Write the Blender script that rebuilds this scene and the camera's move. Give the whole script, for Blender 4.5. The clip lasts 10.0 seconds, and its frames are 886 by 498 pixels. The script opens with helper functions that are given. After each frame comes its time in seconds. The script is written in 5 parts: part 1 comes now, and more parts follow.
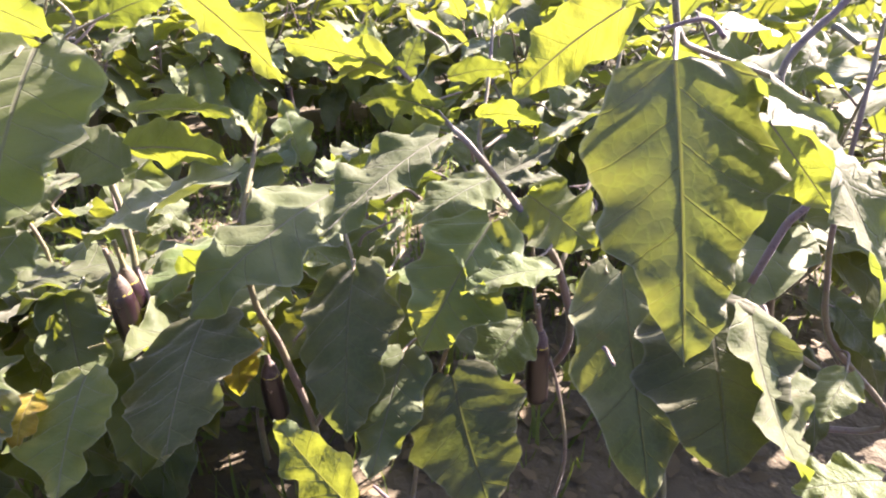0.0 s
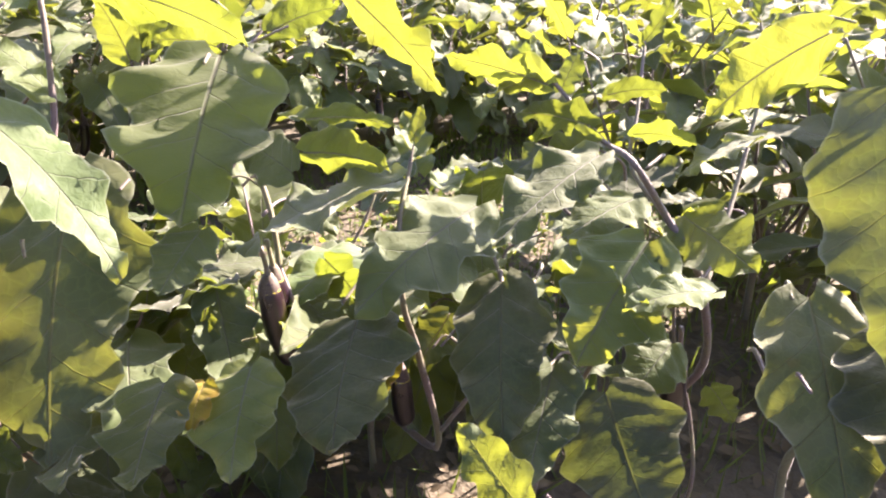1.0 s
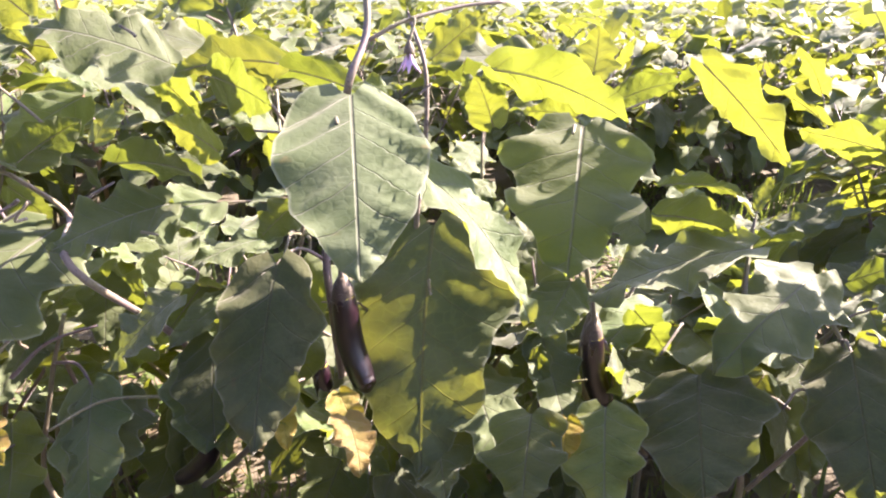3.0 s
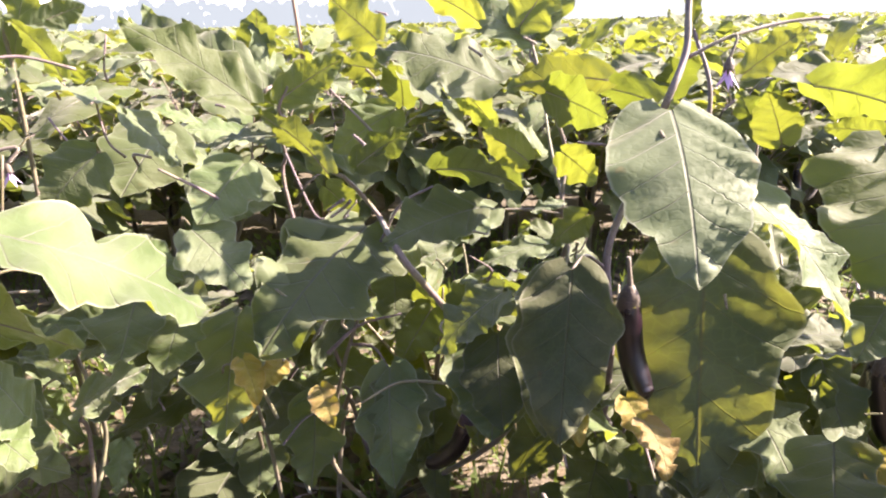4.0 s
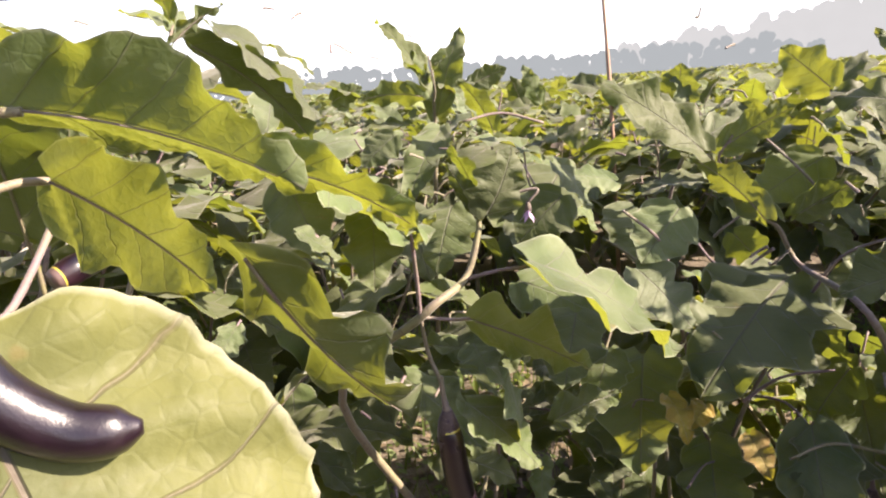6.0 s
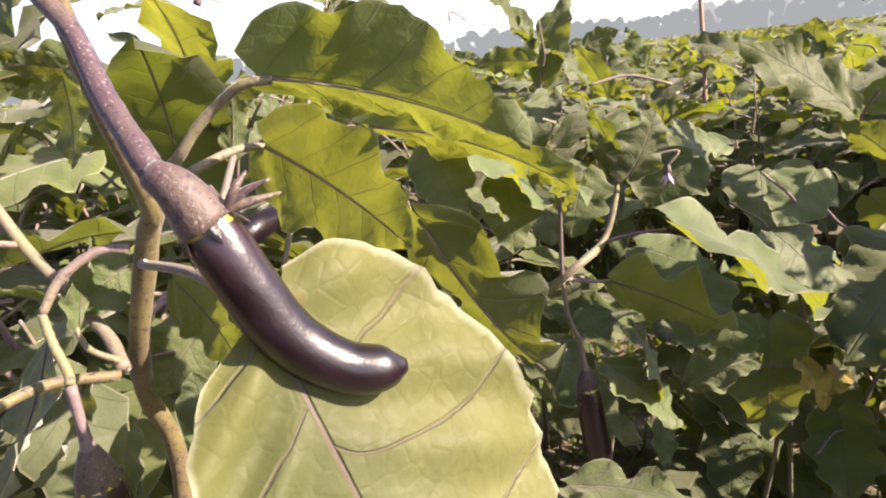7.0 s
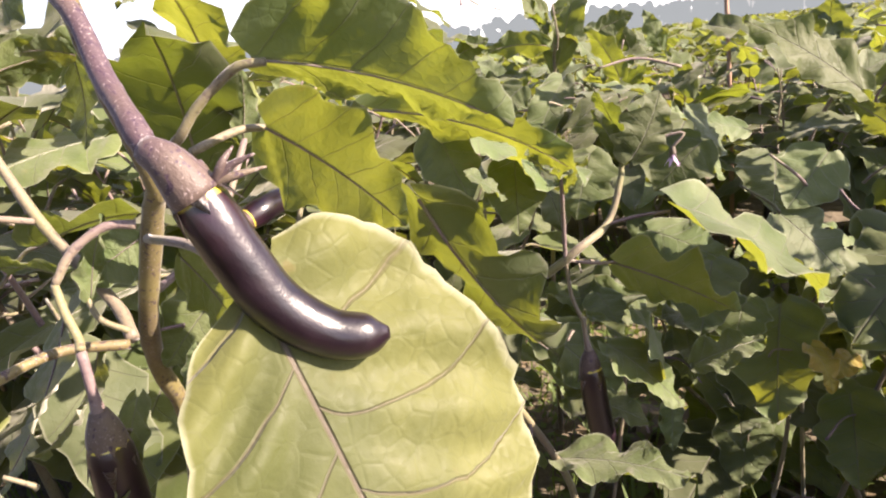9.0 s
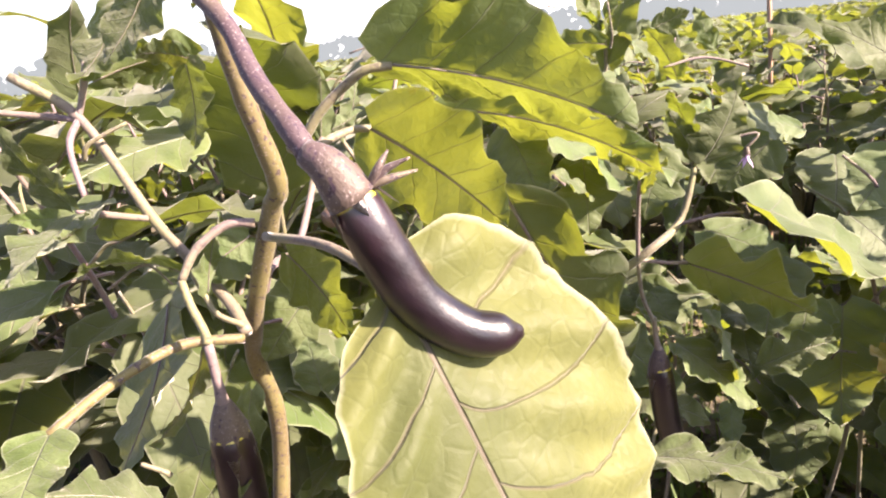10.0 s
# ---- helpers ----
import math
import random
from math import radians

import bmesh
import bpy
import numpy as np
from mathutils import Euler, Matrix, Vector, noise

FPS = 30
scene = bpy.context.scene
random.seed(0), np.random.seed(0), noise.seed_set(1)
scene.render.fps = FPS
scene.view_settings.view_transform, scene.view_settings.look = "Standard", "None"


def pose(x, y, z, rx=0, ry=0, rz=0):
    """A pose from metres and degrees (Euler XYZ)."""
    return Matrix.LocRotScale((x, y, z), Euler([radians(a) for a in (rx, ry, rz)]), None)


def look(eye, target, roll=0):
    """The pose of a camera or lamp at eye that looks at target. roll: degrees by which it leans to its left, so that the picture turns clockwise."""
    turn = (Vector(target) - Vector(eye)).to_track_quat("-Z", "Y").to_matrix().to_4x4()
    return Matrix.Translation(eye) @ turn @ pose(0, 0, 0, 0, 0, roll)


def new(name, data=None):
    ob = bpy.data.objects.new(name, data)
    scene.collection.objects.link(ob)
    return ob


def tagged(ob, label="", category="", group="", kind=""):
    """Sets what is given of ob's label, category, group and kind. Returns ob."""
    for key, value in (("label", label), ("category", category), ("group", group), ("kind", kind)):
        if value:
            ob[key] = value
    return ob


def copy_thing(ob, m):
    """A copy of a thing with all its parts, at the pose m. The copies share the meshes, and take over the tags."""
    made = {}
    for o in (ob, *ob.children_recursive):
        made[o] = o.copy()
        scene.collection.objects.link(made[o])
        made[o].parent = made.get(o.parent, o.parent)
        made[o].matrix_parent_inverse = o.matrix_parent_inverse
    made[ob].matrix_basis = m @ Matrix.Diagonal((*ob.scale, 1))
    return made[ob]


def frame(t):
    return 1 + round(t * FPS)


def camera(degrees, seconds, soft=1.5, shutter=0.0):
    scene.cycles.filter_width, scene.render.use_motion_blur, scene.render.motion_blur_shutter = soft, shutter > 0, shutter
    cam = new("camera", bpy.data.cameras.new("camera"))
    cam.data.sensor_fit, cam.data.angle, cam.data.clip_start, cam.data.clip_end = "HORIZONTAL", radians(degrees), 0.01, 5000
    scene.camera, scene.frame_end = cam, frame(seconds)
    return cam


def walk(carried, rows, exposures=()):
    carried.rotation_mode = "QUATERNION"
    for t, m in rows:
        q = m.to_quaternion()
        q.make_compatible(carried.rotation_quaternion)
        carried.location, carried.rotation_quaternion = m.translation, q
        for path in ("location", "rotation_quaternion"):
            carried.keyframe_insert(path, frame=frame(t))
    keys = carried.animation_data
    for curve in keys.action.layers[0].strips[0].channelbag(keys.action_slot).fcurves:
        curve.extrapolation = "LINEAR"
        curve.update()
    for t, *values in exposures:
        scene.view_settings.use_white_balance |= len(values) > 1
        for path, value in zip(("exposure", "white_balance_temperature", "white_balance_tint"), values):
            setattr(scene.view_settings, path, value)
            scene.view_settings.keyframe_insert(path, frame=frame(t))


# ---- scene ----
cam = camera(70.65, 10.0, 2.15)
PATH = [
    (0, pose(0.0000, -0.0000, 0.9585, 63.95, -0.45, 0.23)),
    (0.5, pose(-0.0573, -0.0058, 0.9573, 64.39, -1.25, 2.89)),
    (1, pose(-0.1265, -0.0197, 0.9576, 65.31, -1.30, 5.75)),
    (1.5, pose(-0.1929, -0.0354, 0.9582, 66.72, -1.02, 8.55)),
    (2, pose(-0.2548, -0.0574, 0.9679, 68.28, -1.01, 11.63)),
    (2.2, pose(-0.2788, -0.0708, 0.9717, 68.37, -1.03, 13.29)),
    (3.3, pose(-0.4467, -0.1824, 1.0136, 68.37, 0.37, 22.04)),
    (3.5, pose(-0.4872, -0.2111, 1.0105, 68.38, 0.57, 25.04)),
    (4, pose(-0.5593, -0.2726, 1.0118, 70.18, 1.27, 32.06)),
    (4.5, pose(-0.6107, -0.3337, 1.0160, 72.10, 1.57, 38.81)),
    (5, pose(-0.6535, -0.3839, 1.0175, 73.30, 2.01, 44.29)),
    (5.5, pose(-0.6988, -0.4435, 1.0230, 74.35, 2.45, 49.32)),
    (5.7, pose(-0.7154, -0.4699, 1.0272, 75.03, 3.01, 51.44)),
    (6.8, pose(-0.7757, -0.5726, 1.0299, 74.01, 5.39, 56.46)),
    (7, pose(-0.7751, -0.5909, 1.0313, 73.32, 5.64, 58.62)),
    (7.5, pose(-0.7580, -0.6046, 1.0367, 74.21, 5.80, 60.40)),
    (8, pose(-0.7439, -0.5921, 1.0339, 72.67, 5.63, 59.51)),
    (8.5, pose(-0.7490, -0.5833, 1.0272, 72.90, 5.11, 59.56)),
    (9, pose(-0.7486, -0.5790, 1.0251, 72.47, 6.16, 60.87)),
    (9.5, pose(-0.7618, -0.6073, 1.0310, 71.66, 6.01, 61.43)),
    (10, pose(-0.7719, -0.6388, 1.0377, 72.26, 6.15, 62.76)),
]
walk(cam, PATH, [(0.0, 3.1, 6500, 21), (2.0, 3.08, 6450, 22), (3.5, 2.97, 6500, 21), (5.5, 2.38, 6900, 18), (7.0, 2.0, 7000, 18), (9.0, 2.15, 7000, 18), (10.0, 2.5, 7000, 18)])

# ---- light ----
SUN_AZ, SUN_EL = radians(46), radians(34)
world = bpy.data.worlds.new("sky")
scene.world = world
world.use_nodes = True
wn = world.node_tree.nodes
sky = wn.new("ShaderNodeTexSky")
sky.sky_type, sky.sun_disc = "NISHITA", False
sky.sun_elevation, sky.sun_rotation = SUN_EL, SUN_AZ
sky.air_density, sky.dust_density = 1.0, 2.0
wl = world.node_tree.links
# thin haze, brighter round the sun
SUN_WAY = (math.sin(SUN_AZ) * math.cos(SUN_EL), math.cos(SUN_AZ) * math.cos(SUN_EL), math.sin(SUN_EL))
spot = wn.new("ShaderNodeTexCoord")
dot = wn.new("ShaderNodeVectorMath")
dot.operation = "DOT_PRODUCT"
dot.inputs[1].default_value = SUN_WAY
wl.new(spot.outputs["Generated"], dot.inputs[0])
near_sun = wn.new("ShaderNodeMapRange")
near_sun.interpolation_type = "SMOOTHSTEP"
for i, value in enumerate((0.1, 1.0, 0.0, 3.5), 1):
    near_sun.inputs[i].default_value = value
wl.new(dot.outputs["Value"], near_sun.inputs[0])
haze = wn.new("ShaderNodeMix")
haze.data_type, haze.blend_type = "RGBA", "MULTIPLY"
haze.inputs[0].default_value = 1.0
haze.inputs[7].default_value = (1.0, 0.995, 0.99, 1.0)
wl.new(near_sun.outputs[0], haze.inputs[6])
tint = wn.new("ShaderNodeMix")
tint.data_type, tint.blend_type = "RGBA", "ADD"
tint.inputs[0].default_value = 1.0
wl.new(haze.outputs[2], tint.inputs[7])
# white mist that thickens towards the horizon all round
split = wn.new("ShaderNodeSeparateXYZ")
wl.new(spot.outputs["Generated"], split.inputs[0])
mist = wn.new("ShaderNodeMapRange")
mist.interpolation_type = "SMOOTHERSTEP"
for i, value in enumerate((0.0, 0.32, 7.5, 0.0), 1):
    mist.inputs[i].default_value = value
wl.new(split.outputs[2], mist.inputs[0])
# the mist scatters forward: dimmer on the side away from the sun
away = wn.new("ShaderNodeMapRange")
away.interpolation_type = "SMOOTHSTEP"
for i, value in enumerate((-0.85, -0.2, 0.2, 1.0), 1):
    away.inputs[i].default_value = value
wl.new(dot.outputs["Value"], away.inputs[0])
veil = wn.new("ShaderNodeMath")
veil.operation = "MULTIPLY"
wl.new(mist.outputs[0], veil.inputs[0])
wl.new(away.outputs[0], veil.inputs[1])
thin = wn.new("ShaderNodeMix")
thin.data_type, thin.blend_type = "RGBA", "MULTIPLY"
thin.inputs[0].default_value = 1.0
thin.inputs[7].default_value = (0.46, 0.53, 0.76, 1.0)
wl.new(sky.outputs[0], thin.inputs[6])
low = wn.new("ShaderNodeMix")
low.data_type, low.blend_type = "RGBA", "ADD"
low.inputs[0].default_value = 1.0
wl.new(thin.outputs[2], low.inputs[6])
wl.new(veil.outputs[0], low.inputs[7])
wl.new(low.outputs[2], tint.inputs[6])
wl.new(tint.outputs[2], wn["Background"].inputs[0])
wn["Background"].inputs[1].default_value = 0.062
sun = new("sun", bpy.data.lights.new("sun", "SUN"))
sun.data.energy, sun.data.angle, sun.data.color = 5.0, radians(0.6), (1.0, 0.88, 0.73)
sun.matrix_basis = look((0, 0, 0), (-math.sin(SUN_AZ) * math.cos(SUN_EL), -math.cos(SUN_AZ) * math.cos(SUN_EL), -math.sin(SUN_EL)))
sun.location = (4, 8, 12)

# ---- materials ----


class Nodes:
    """A short way to write node trees."""

    def __init__(self, name):
        self.mat = bpy.data.materials.new(name)
        self.mat.use_nodes = True
        self.tree = self.mat.node_tree
        self.tree.nodes.clear()
        self.out = self.tree.nodes.new("ShaderNodeOutputMaterial")

    def add(self, kind, inputs=None, **props):
        n = self.tree.nodes.new("ShaderNode" + kind)
        for k, v in props.items():
            setattr(n, k, v)
        for k, v in (inputs or {}).items():
            self.put(n.inputs[k], v)
        return n

    def put(self, socket, v):
        if isinstance(v, bpy.types.NodeSocket):
            self.tree.links.new(v, socket)
        elif isinstance(v, bpy.types.Node):
            self.tree.links.new(v.outputs[0], socket)
        else:
            socket.default_value = v

    def math(self, op, a, b=0.0, clamp=False):
        return self.add("Math", {0: a, 1: b}, operation=op, use_clamp=clamp).outputs[0]

    def mix(self, fac, a, b):
        n = self.add("Mix", data_type="RGBA")
        self.put(n.inputs[0], fac)
        self.put(n.inputs[6], a)
        self.put(n.inputs[7], b)
        return n.outputs[2]

    def ramp(self, v, lo, hi, a=0.0, b=1.0):
        return self.add("MapRange", {0: v, 1: lo, 2: hi, 3: a, 4: b}).outputs[0]

    def noise(self, vec, scale, detail=4.0, rough=0.55):
        n = self.add("TexNoise", {"Scale": scale, "Detail": detail, "Roughness": rough})
        if vec is not None:
            self.put(n.inputs["Vector"], vec)
        return n.outputs[0]

    def done(self, shader):
        self.tree.links.new(shader.outputs[0], self.out.inputs[0])
        return self.mat


def rgb(r, g, b):
    return (r, g, b, 1.0)


def leaf_material(name, green, pale, glow, vein, yellow, islands=False, aged=0.0, relief=0.5):
    """A hairy leaf: veins and blisters from the blade's own map, light that comes through, yellowing at the margin."""
    k = Nodes(name)
    blade = k.add("SeparateXYZ", {0: k.add("UVMap", uv_map="blade").outputs[0]})
    rim = k.add("SeparateXYZ", {0: k.add("UVMap", uv_map="rim").outputs[0]})
    x, s, edge = blade.outputs[0], blade.outputs[1], rim.outputs[0]
    rnd = k.add("NewGeometry").outputs["Random Per Island"] if islands else k.add("ObjectInfo").outputs["Random"]
    rnd2 = k.math("FRACT", k.math("MULTIPLY", rnd, 23.77))
    geo = k.add("TexCoord").outputs["Object"]
    shift = k.add("Vector" "Math", {0: geo, 1: (0, 0, 0)}, operation="ADD")
    offs = k.add("CombineXYZ", {0: k.math("MULTIPLY", rnd, 31.0), 1: k.math("MULTIPLY", rnd2, 23.0), 2: 0.0})
    k.put(shift.inputs[1], offs.outputs[0])
    vec = shift.outputs[0]
    ax = k.math("ABSOLUTE", x)
    side = k.math("MULTIPLY", k.math("GREATER_THAN", x, 0.0), 0.5)
    wob = k.math("MULTIPLY", k.math("SUBTRACT", k.noise(vec, 5.0, 2.0), 0.5), 0.045)
    mid = k.ramp(k.math("SUBTRACT", ax, k.ramp(s, 0.0, 1.0, 0.004, 0.001)), 0.0, 0.005, 1.0, 0.0)
    run = k.math("ADD", k.math("SUBTRACT", k.math("MULTIPLY", k.math("ADD", s, wob), 5.6), k.math("MULTIPLY", k.math("SUBTRACT", ax, k.math("MULTIPLY", ax, ax)), 5.4)), side)
    lat = k.math("ABSOLUTE", k.math("SUBTRACT", k.math("FRACT", run), 0.5))
    wide = k.ramp(edge, 0.0, 1.0, 0.010, 0.002)
    latv = k.math("MULTIPLY", k.ramp(k.math("SUBTRACT", lat, wide), 0.0, 0.022, 1.0, 0.0), 0.7)
    cells = k.add("TexVoronoi", {"Vector": vec, "Scale": 19.0, "Randomness": 0.9}, feature="DISTANCE_TO_EDGE").outputs["Distance"]
    net = k.ramp(cells, 0.0, 0.07, 1.0, 0.0)
    veins = k.math("MAXIMUM", mid, latv)
    big = k.noise(vec, 2.6, 3.0)
    fine = k.noise(vec, 40.0, 3.0)
    col = k.mix(k.ramp(big, 0.35, 0.7), green, pale)
    col = k.mix(k.math("MULTIPLY", fine, 0.25), col, pale)
    old = k.math("MULTIPLY", k.math("MAXIMUM", k.ramp(rnd2, 0.965, 1.0, 0.0, 0.3), aged), k.ramp(k.math("ADD", k.math("MULTIPLY", edge, 0.5), big), 0.62, 0.95))
    col = k.mix(k.math("MULTIPLY", old, 0.8), col, yellow)
    spot = k.ramp(k.noise(vec, 9.0, 2.0), 0.70, 0.74)
    col = k.mix(k.math("MULTIPLY", spot, k.math("MULTIPLY", edge, 0.55)), col, rgb(0.16, 0.09, 0.03))
    col = k.mix(k.math("MULTIPLY", veins, 0.42), col, vein)
    col = k.mix(k.math("MULTIPLY", net, 0.18), col, pale)
    # whitish hairs at the margin, with the rim light they catch painted in
    col = k.mix(k.math("MULTIPLY", k.ramp(edge, 0.95, 1.0), 0.5), col, rgb(0.40, 0.40, 0.30))
    hue = k.add("HueSaturation", {"Hue": k.ramp(rnd, 0.0, 1.0, 0.485, 0.515), "Saturation": k.ramp(rnd2, 0.0, 1.0, 0.85, 1.1), "Value": k.ramp(rnd, 0.0, 1.0, 0.75, 1.45), "Color": col})
    glowc = k.mix(k.math("MULTIPLY", veins, 0.5), glow, rgb(0.14, 0.13, 0.03))
    glowc = k.mix(k.math("MULTIPLY", net, 0.30), glowc, rgb(0.16, 0.20, 0.02))
    glowc = k.mix(k.math("MULTIPLY", old, 0.6), glowc, rgb(0.34, 0.26, 0.02))
    height = k.math("ADD", k.math("MULTIPLY", k.ramp(lat, 0.0, 0.5, 1.0, 0.0), -0.18), k.math("MULTIPLY", veins, -0.5))
    height = k.math("ADD", height, k.math("MULTIPLY", k.ramp(cells, 0.0, 0.12), 0.045))
    height = k.math("ADD", height, k.math("ADD", k.math("MULTIPLY", fine, 0.12), k.math("MULTIPLY", k.noise(vec, 11.0, 2.0), 0.5)))
    bump = k.add("Bump", {"Strength": relief, "Distance": 0.005, "Height": height})
    skin = k.add("BsdfPrincipled", {"Base Color": hue.outputs[0], "Roughness": k.ramp(fine, 0.3, 0.7, 0.50, 0.66), "Normal": bump.outputs[0],
                                    "Sheen Weight": 0.34, "Sheen Roughness": 0.45, "Sheen Tint": rgb(1.0, 0.96, 0.90), "Specular IOR Level": 0.26})
    dim = k.add("HueSaturation", {"Hue": k.ramp(rnd, 0.0, 1.0, 0.525, 0.5), "Value": k.ramp(rnd2, 0.0, 1.0, 0.55, 1.25), "Color": glowc})
    thru = k.add("BsdfTranslucent", {"Color": dim.outputs[0], "Normal": bump.outputs[0]})
    both = k.add("MixShader", {0: 0.44, 1: skin.outputs[0], 2: thru.outputs[0]})
    return k.done(both)


def stem_material(name, green, violet, dots):
    """A hairy stem: green to violet along its length, with dark specks."""
    k = Nodes(name)
    vec = k.add("TexCoord").outputs["Object"]
    rnd = k.add("ObjectInfo").outputs["Random"]
    big = k.noise(vec, 14.0, 3.0)
    fine = k.noise(vec, 420.0, 3.0)
    speck = k.ramp(k.noise(vec, 260.0, 1.0), 0.60, 0.68)
    col = k.mix(k.ramp(k.math("ADD", big, k.math("MULTIPLY", rnd, 0.35)), 0.42, 0.85), green, violet)
    col = k.mix(k.math("MULTIPLY", speck, dots), col, rgb(0.03, 0.012, 0.03))
    hairs = k.ramp(k.noise(vec, 600.0, 2.0), 0.62, 0.70)
    col = k.mix(k.math("MULTIPLY", hairs, dots), col, rgb(0.26, 0.21, 0.21))
    bump = k.add("Bump", {"Strength": 0.5, "Distance": 0.001, "Height": fine})
    return k.done(k.add("BsdfPrincipled", {"Base Color": col, "Roughness": 0.62, "Normal": bump.outputs[0],
                                           "Sheen Weight": 0.25, "Sheen Roughness": 0.35, "Sheen Tint": rgb(0.95, 0.92, 1.0)}))


def fruit_material():
    k = Nodes("fruit_skin")
    vec = k.add("TexCoord").outputs["Object"]
    along = k.add("SeparateXYZ", {0: k.add("UVMap", uv_map="blade").outputs[0]}).outputs[1]
    streak = k.noise(vec, 60.0, 3.0)
    col = k.mix(k.ramp(streak, 0.3, 0.8), rgb(0.004, 0.0015, 0.004), rgb(0.011, 0.003, 0.008))
    shoulder = k.ramp(k.math("ADD", along, k.math("MULTIPLY", streak, 0.02)), 0.12, 0.42, 1.0, 0.0)
    col = k.mix(k.math("MULTIPLY", shoulder, 0.07), col, rgb(0.16, 0.04, 0.08))
    collar = k.ramp(k.math("ADD", along, k.math("MULTIPLY", streak, 0.03)), 0.128, 0.140, 1.0, 0.0)
    col = k.mix(collar, col, rgb(0.50, 0.42, 0.06))
    under = k.ramp(k.math("ADD", along, k.math("MULTIPLY", streak, 0.03)), 0.110, 0.116, 1.0, 0.0)
    col = k.mix(under, col, rgb(0.10, 0.065, 0.06))
    grain = k.math("ADD", k.math("MULTIPLY", k.noise(vec, 110.0, 3.0), 1.0), k.math("MULTIPLY", k.noise(vec, 700.0, 2.0), 0.25))
    bump = k.add("Bump", {"Strength": 0.15, "Distance": 0.003, "Height": grain})
    return k.done(k.add("BsdfPrincipled", {"Base Color": col, "Roughness": k.ramp(streak, 0.3, 0.7, 0.28, 0.42), "Normal": bump.outputs[0], "Specular IOR Level": 0.55, "Coat Weight": 0.35, "Coat Roughness": 0.16}))


def plain_material(name, a, b, scale, rough=0.8, bump=0.3, dist=0.004, through_light=None):
    k = Nodes(name)
    vec = k.add("TexCoord").outputs["Object"]
    n1, n2 = k.noise(vec, scale, 4.0), k.noise(vec, scale * 9.0, 3.0)
    isl = k.add("NewGeometry").outputs["Random Per Island"]
    col = k.mix(k.math("ADD", k.math("MULTIPLY", n1, 0.7), k.math("MULTIPLY", isl, 0.4)), a, b)
    bmp = k.add("Bump", {"Strength": bump, "Distance": dist, "Height": n2})
    skin = k.add("BsdfPrincipled", {"Base Color": col, "Roughness": rough, "Normal": bmp.outputs[0]})
    if through_light:
        thru = k.add("BsdfTranslucent", {"Color": through_light})
        return k.done(k.add("MixShader", {0: 0.4, 1: skin.outputs[0], 2: thru.outputs[0]}))
    return k.done(skin)


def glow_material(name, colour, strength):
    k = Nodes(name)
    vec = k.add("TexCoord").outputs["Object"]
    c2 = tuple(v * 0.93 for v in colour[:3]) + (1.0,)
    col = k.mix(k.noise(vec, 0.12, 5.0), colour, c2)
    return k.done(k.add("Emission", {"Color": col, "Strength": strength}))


LEAF = leaf_material("leaf", rgb(0.053, 0.082, 0.023), rgb(0.132, 0.156, 0.080), rgb(0.225, 0.235, 0.022), rgb(0.15, 0.12, 0.12), rgb(0.42, 0.38, 0.06), relief=0.55)
OLD_LEAF = leaf_material("old_leaf", rgb(0.062, 0.071, 0.018), rgb(0.091, 0.099, 0.034), rgb(0.28, 0.30, 0.04), rgb(0.16, 0.09, 0.12), rgb(0.40, 0.36, 0.04), False, 0.16, 0.8)
# lets less light through, standing in for shade on big leaves; browning margin
SHADED_LEAF = leaf_material("shaded_leaf", rgb(0.055, 0.078, 0.034), rgb(0.13, 0.145, 0.08), rgb(0.088, 0.094, 0.015), rgb(0.10, 0.08, 0.05), rgb(0.30, 0.22, 0.04), False, 0.10, 0.6)
DEAD_LEAF = leaf_material("withered_leaf", rgb(0.22, 0.18, 0.03), rgb(0.32, 0.26, 0.07), rgb(0.30, 0.24, 0.02), rgb(0.22, 0.14, 0.05), rgb(0.30, 0.16, 0.04), False, 0.6, 0.6)
CROP = leaf_material("crop_leaf", rgb(0.064, 0.096, 0.036), rgb(0.160, 0.182, 0.092), rgb(0.22, 0.23, 0.03), rgb(0.12, 0.11, 0.10), rgb(0.42, 0.38, 0.06), True)
STEM = stem_material("stem", rgb(0.16, 0.15, 0.07), rgb(0.15, 0.105, 0.11), 0.5)
WOOD = stem_material("woody_stem", rgb(0.20, 0.19, 0.11), rgb(0.15, 0.12, 0.09), 0.3)
CALYX = stem_material("calyx", rgb(0.105, 0.080, 0.050), rgb(0.058, 0.034, 0.044), 0.85)
OLIVE = stem_material("olive_stem", rgb(0.170, 0.148, 0.046), rgb(0.115, 0.088, 0.040), 0.8)
FRUIT = fruit_material()
PETAL = plain_material("petal", rgb(0.45, 0.32, 0.55), rgb(0.60, 0.48, 0.66), 40.0, 0.7, through_light=rgb(0.4, 0.25, 0.5))
SOIL = plain_material("soil", rgb(0.050, 0.040, 0.026), rgb(0.13, 0.105, 0.075), 2.2, 0.95, 0.9, 0.03)
GRASS = plain_material("grass", rgb(0.05, 0.09, 0.02), rgb(0.13, 0.17, 0.05), 3.0, 0.6, through_light=rgb(0.17, 0.22, 0.03))
LITTER = plain_material("litter", rgb(0.06, 0.04, 0.022), rgb(0.17, 0.13, 0.08), 6.0, 0.85)
POLE = plain_material("bamboo", rgb(0.22, 0.13, 0.09), rgb(0.33, 0.21, 0.14), 4.0, 0.6)
# distant haze over the trees is painted: pale colours that glow by themselves
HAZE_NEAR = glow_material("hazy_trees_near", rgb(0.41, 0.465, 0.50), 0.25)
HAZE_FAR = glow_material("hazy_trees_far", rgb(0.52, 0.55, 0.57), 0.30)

# ---- mesh builders ----


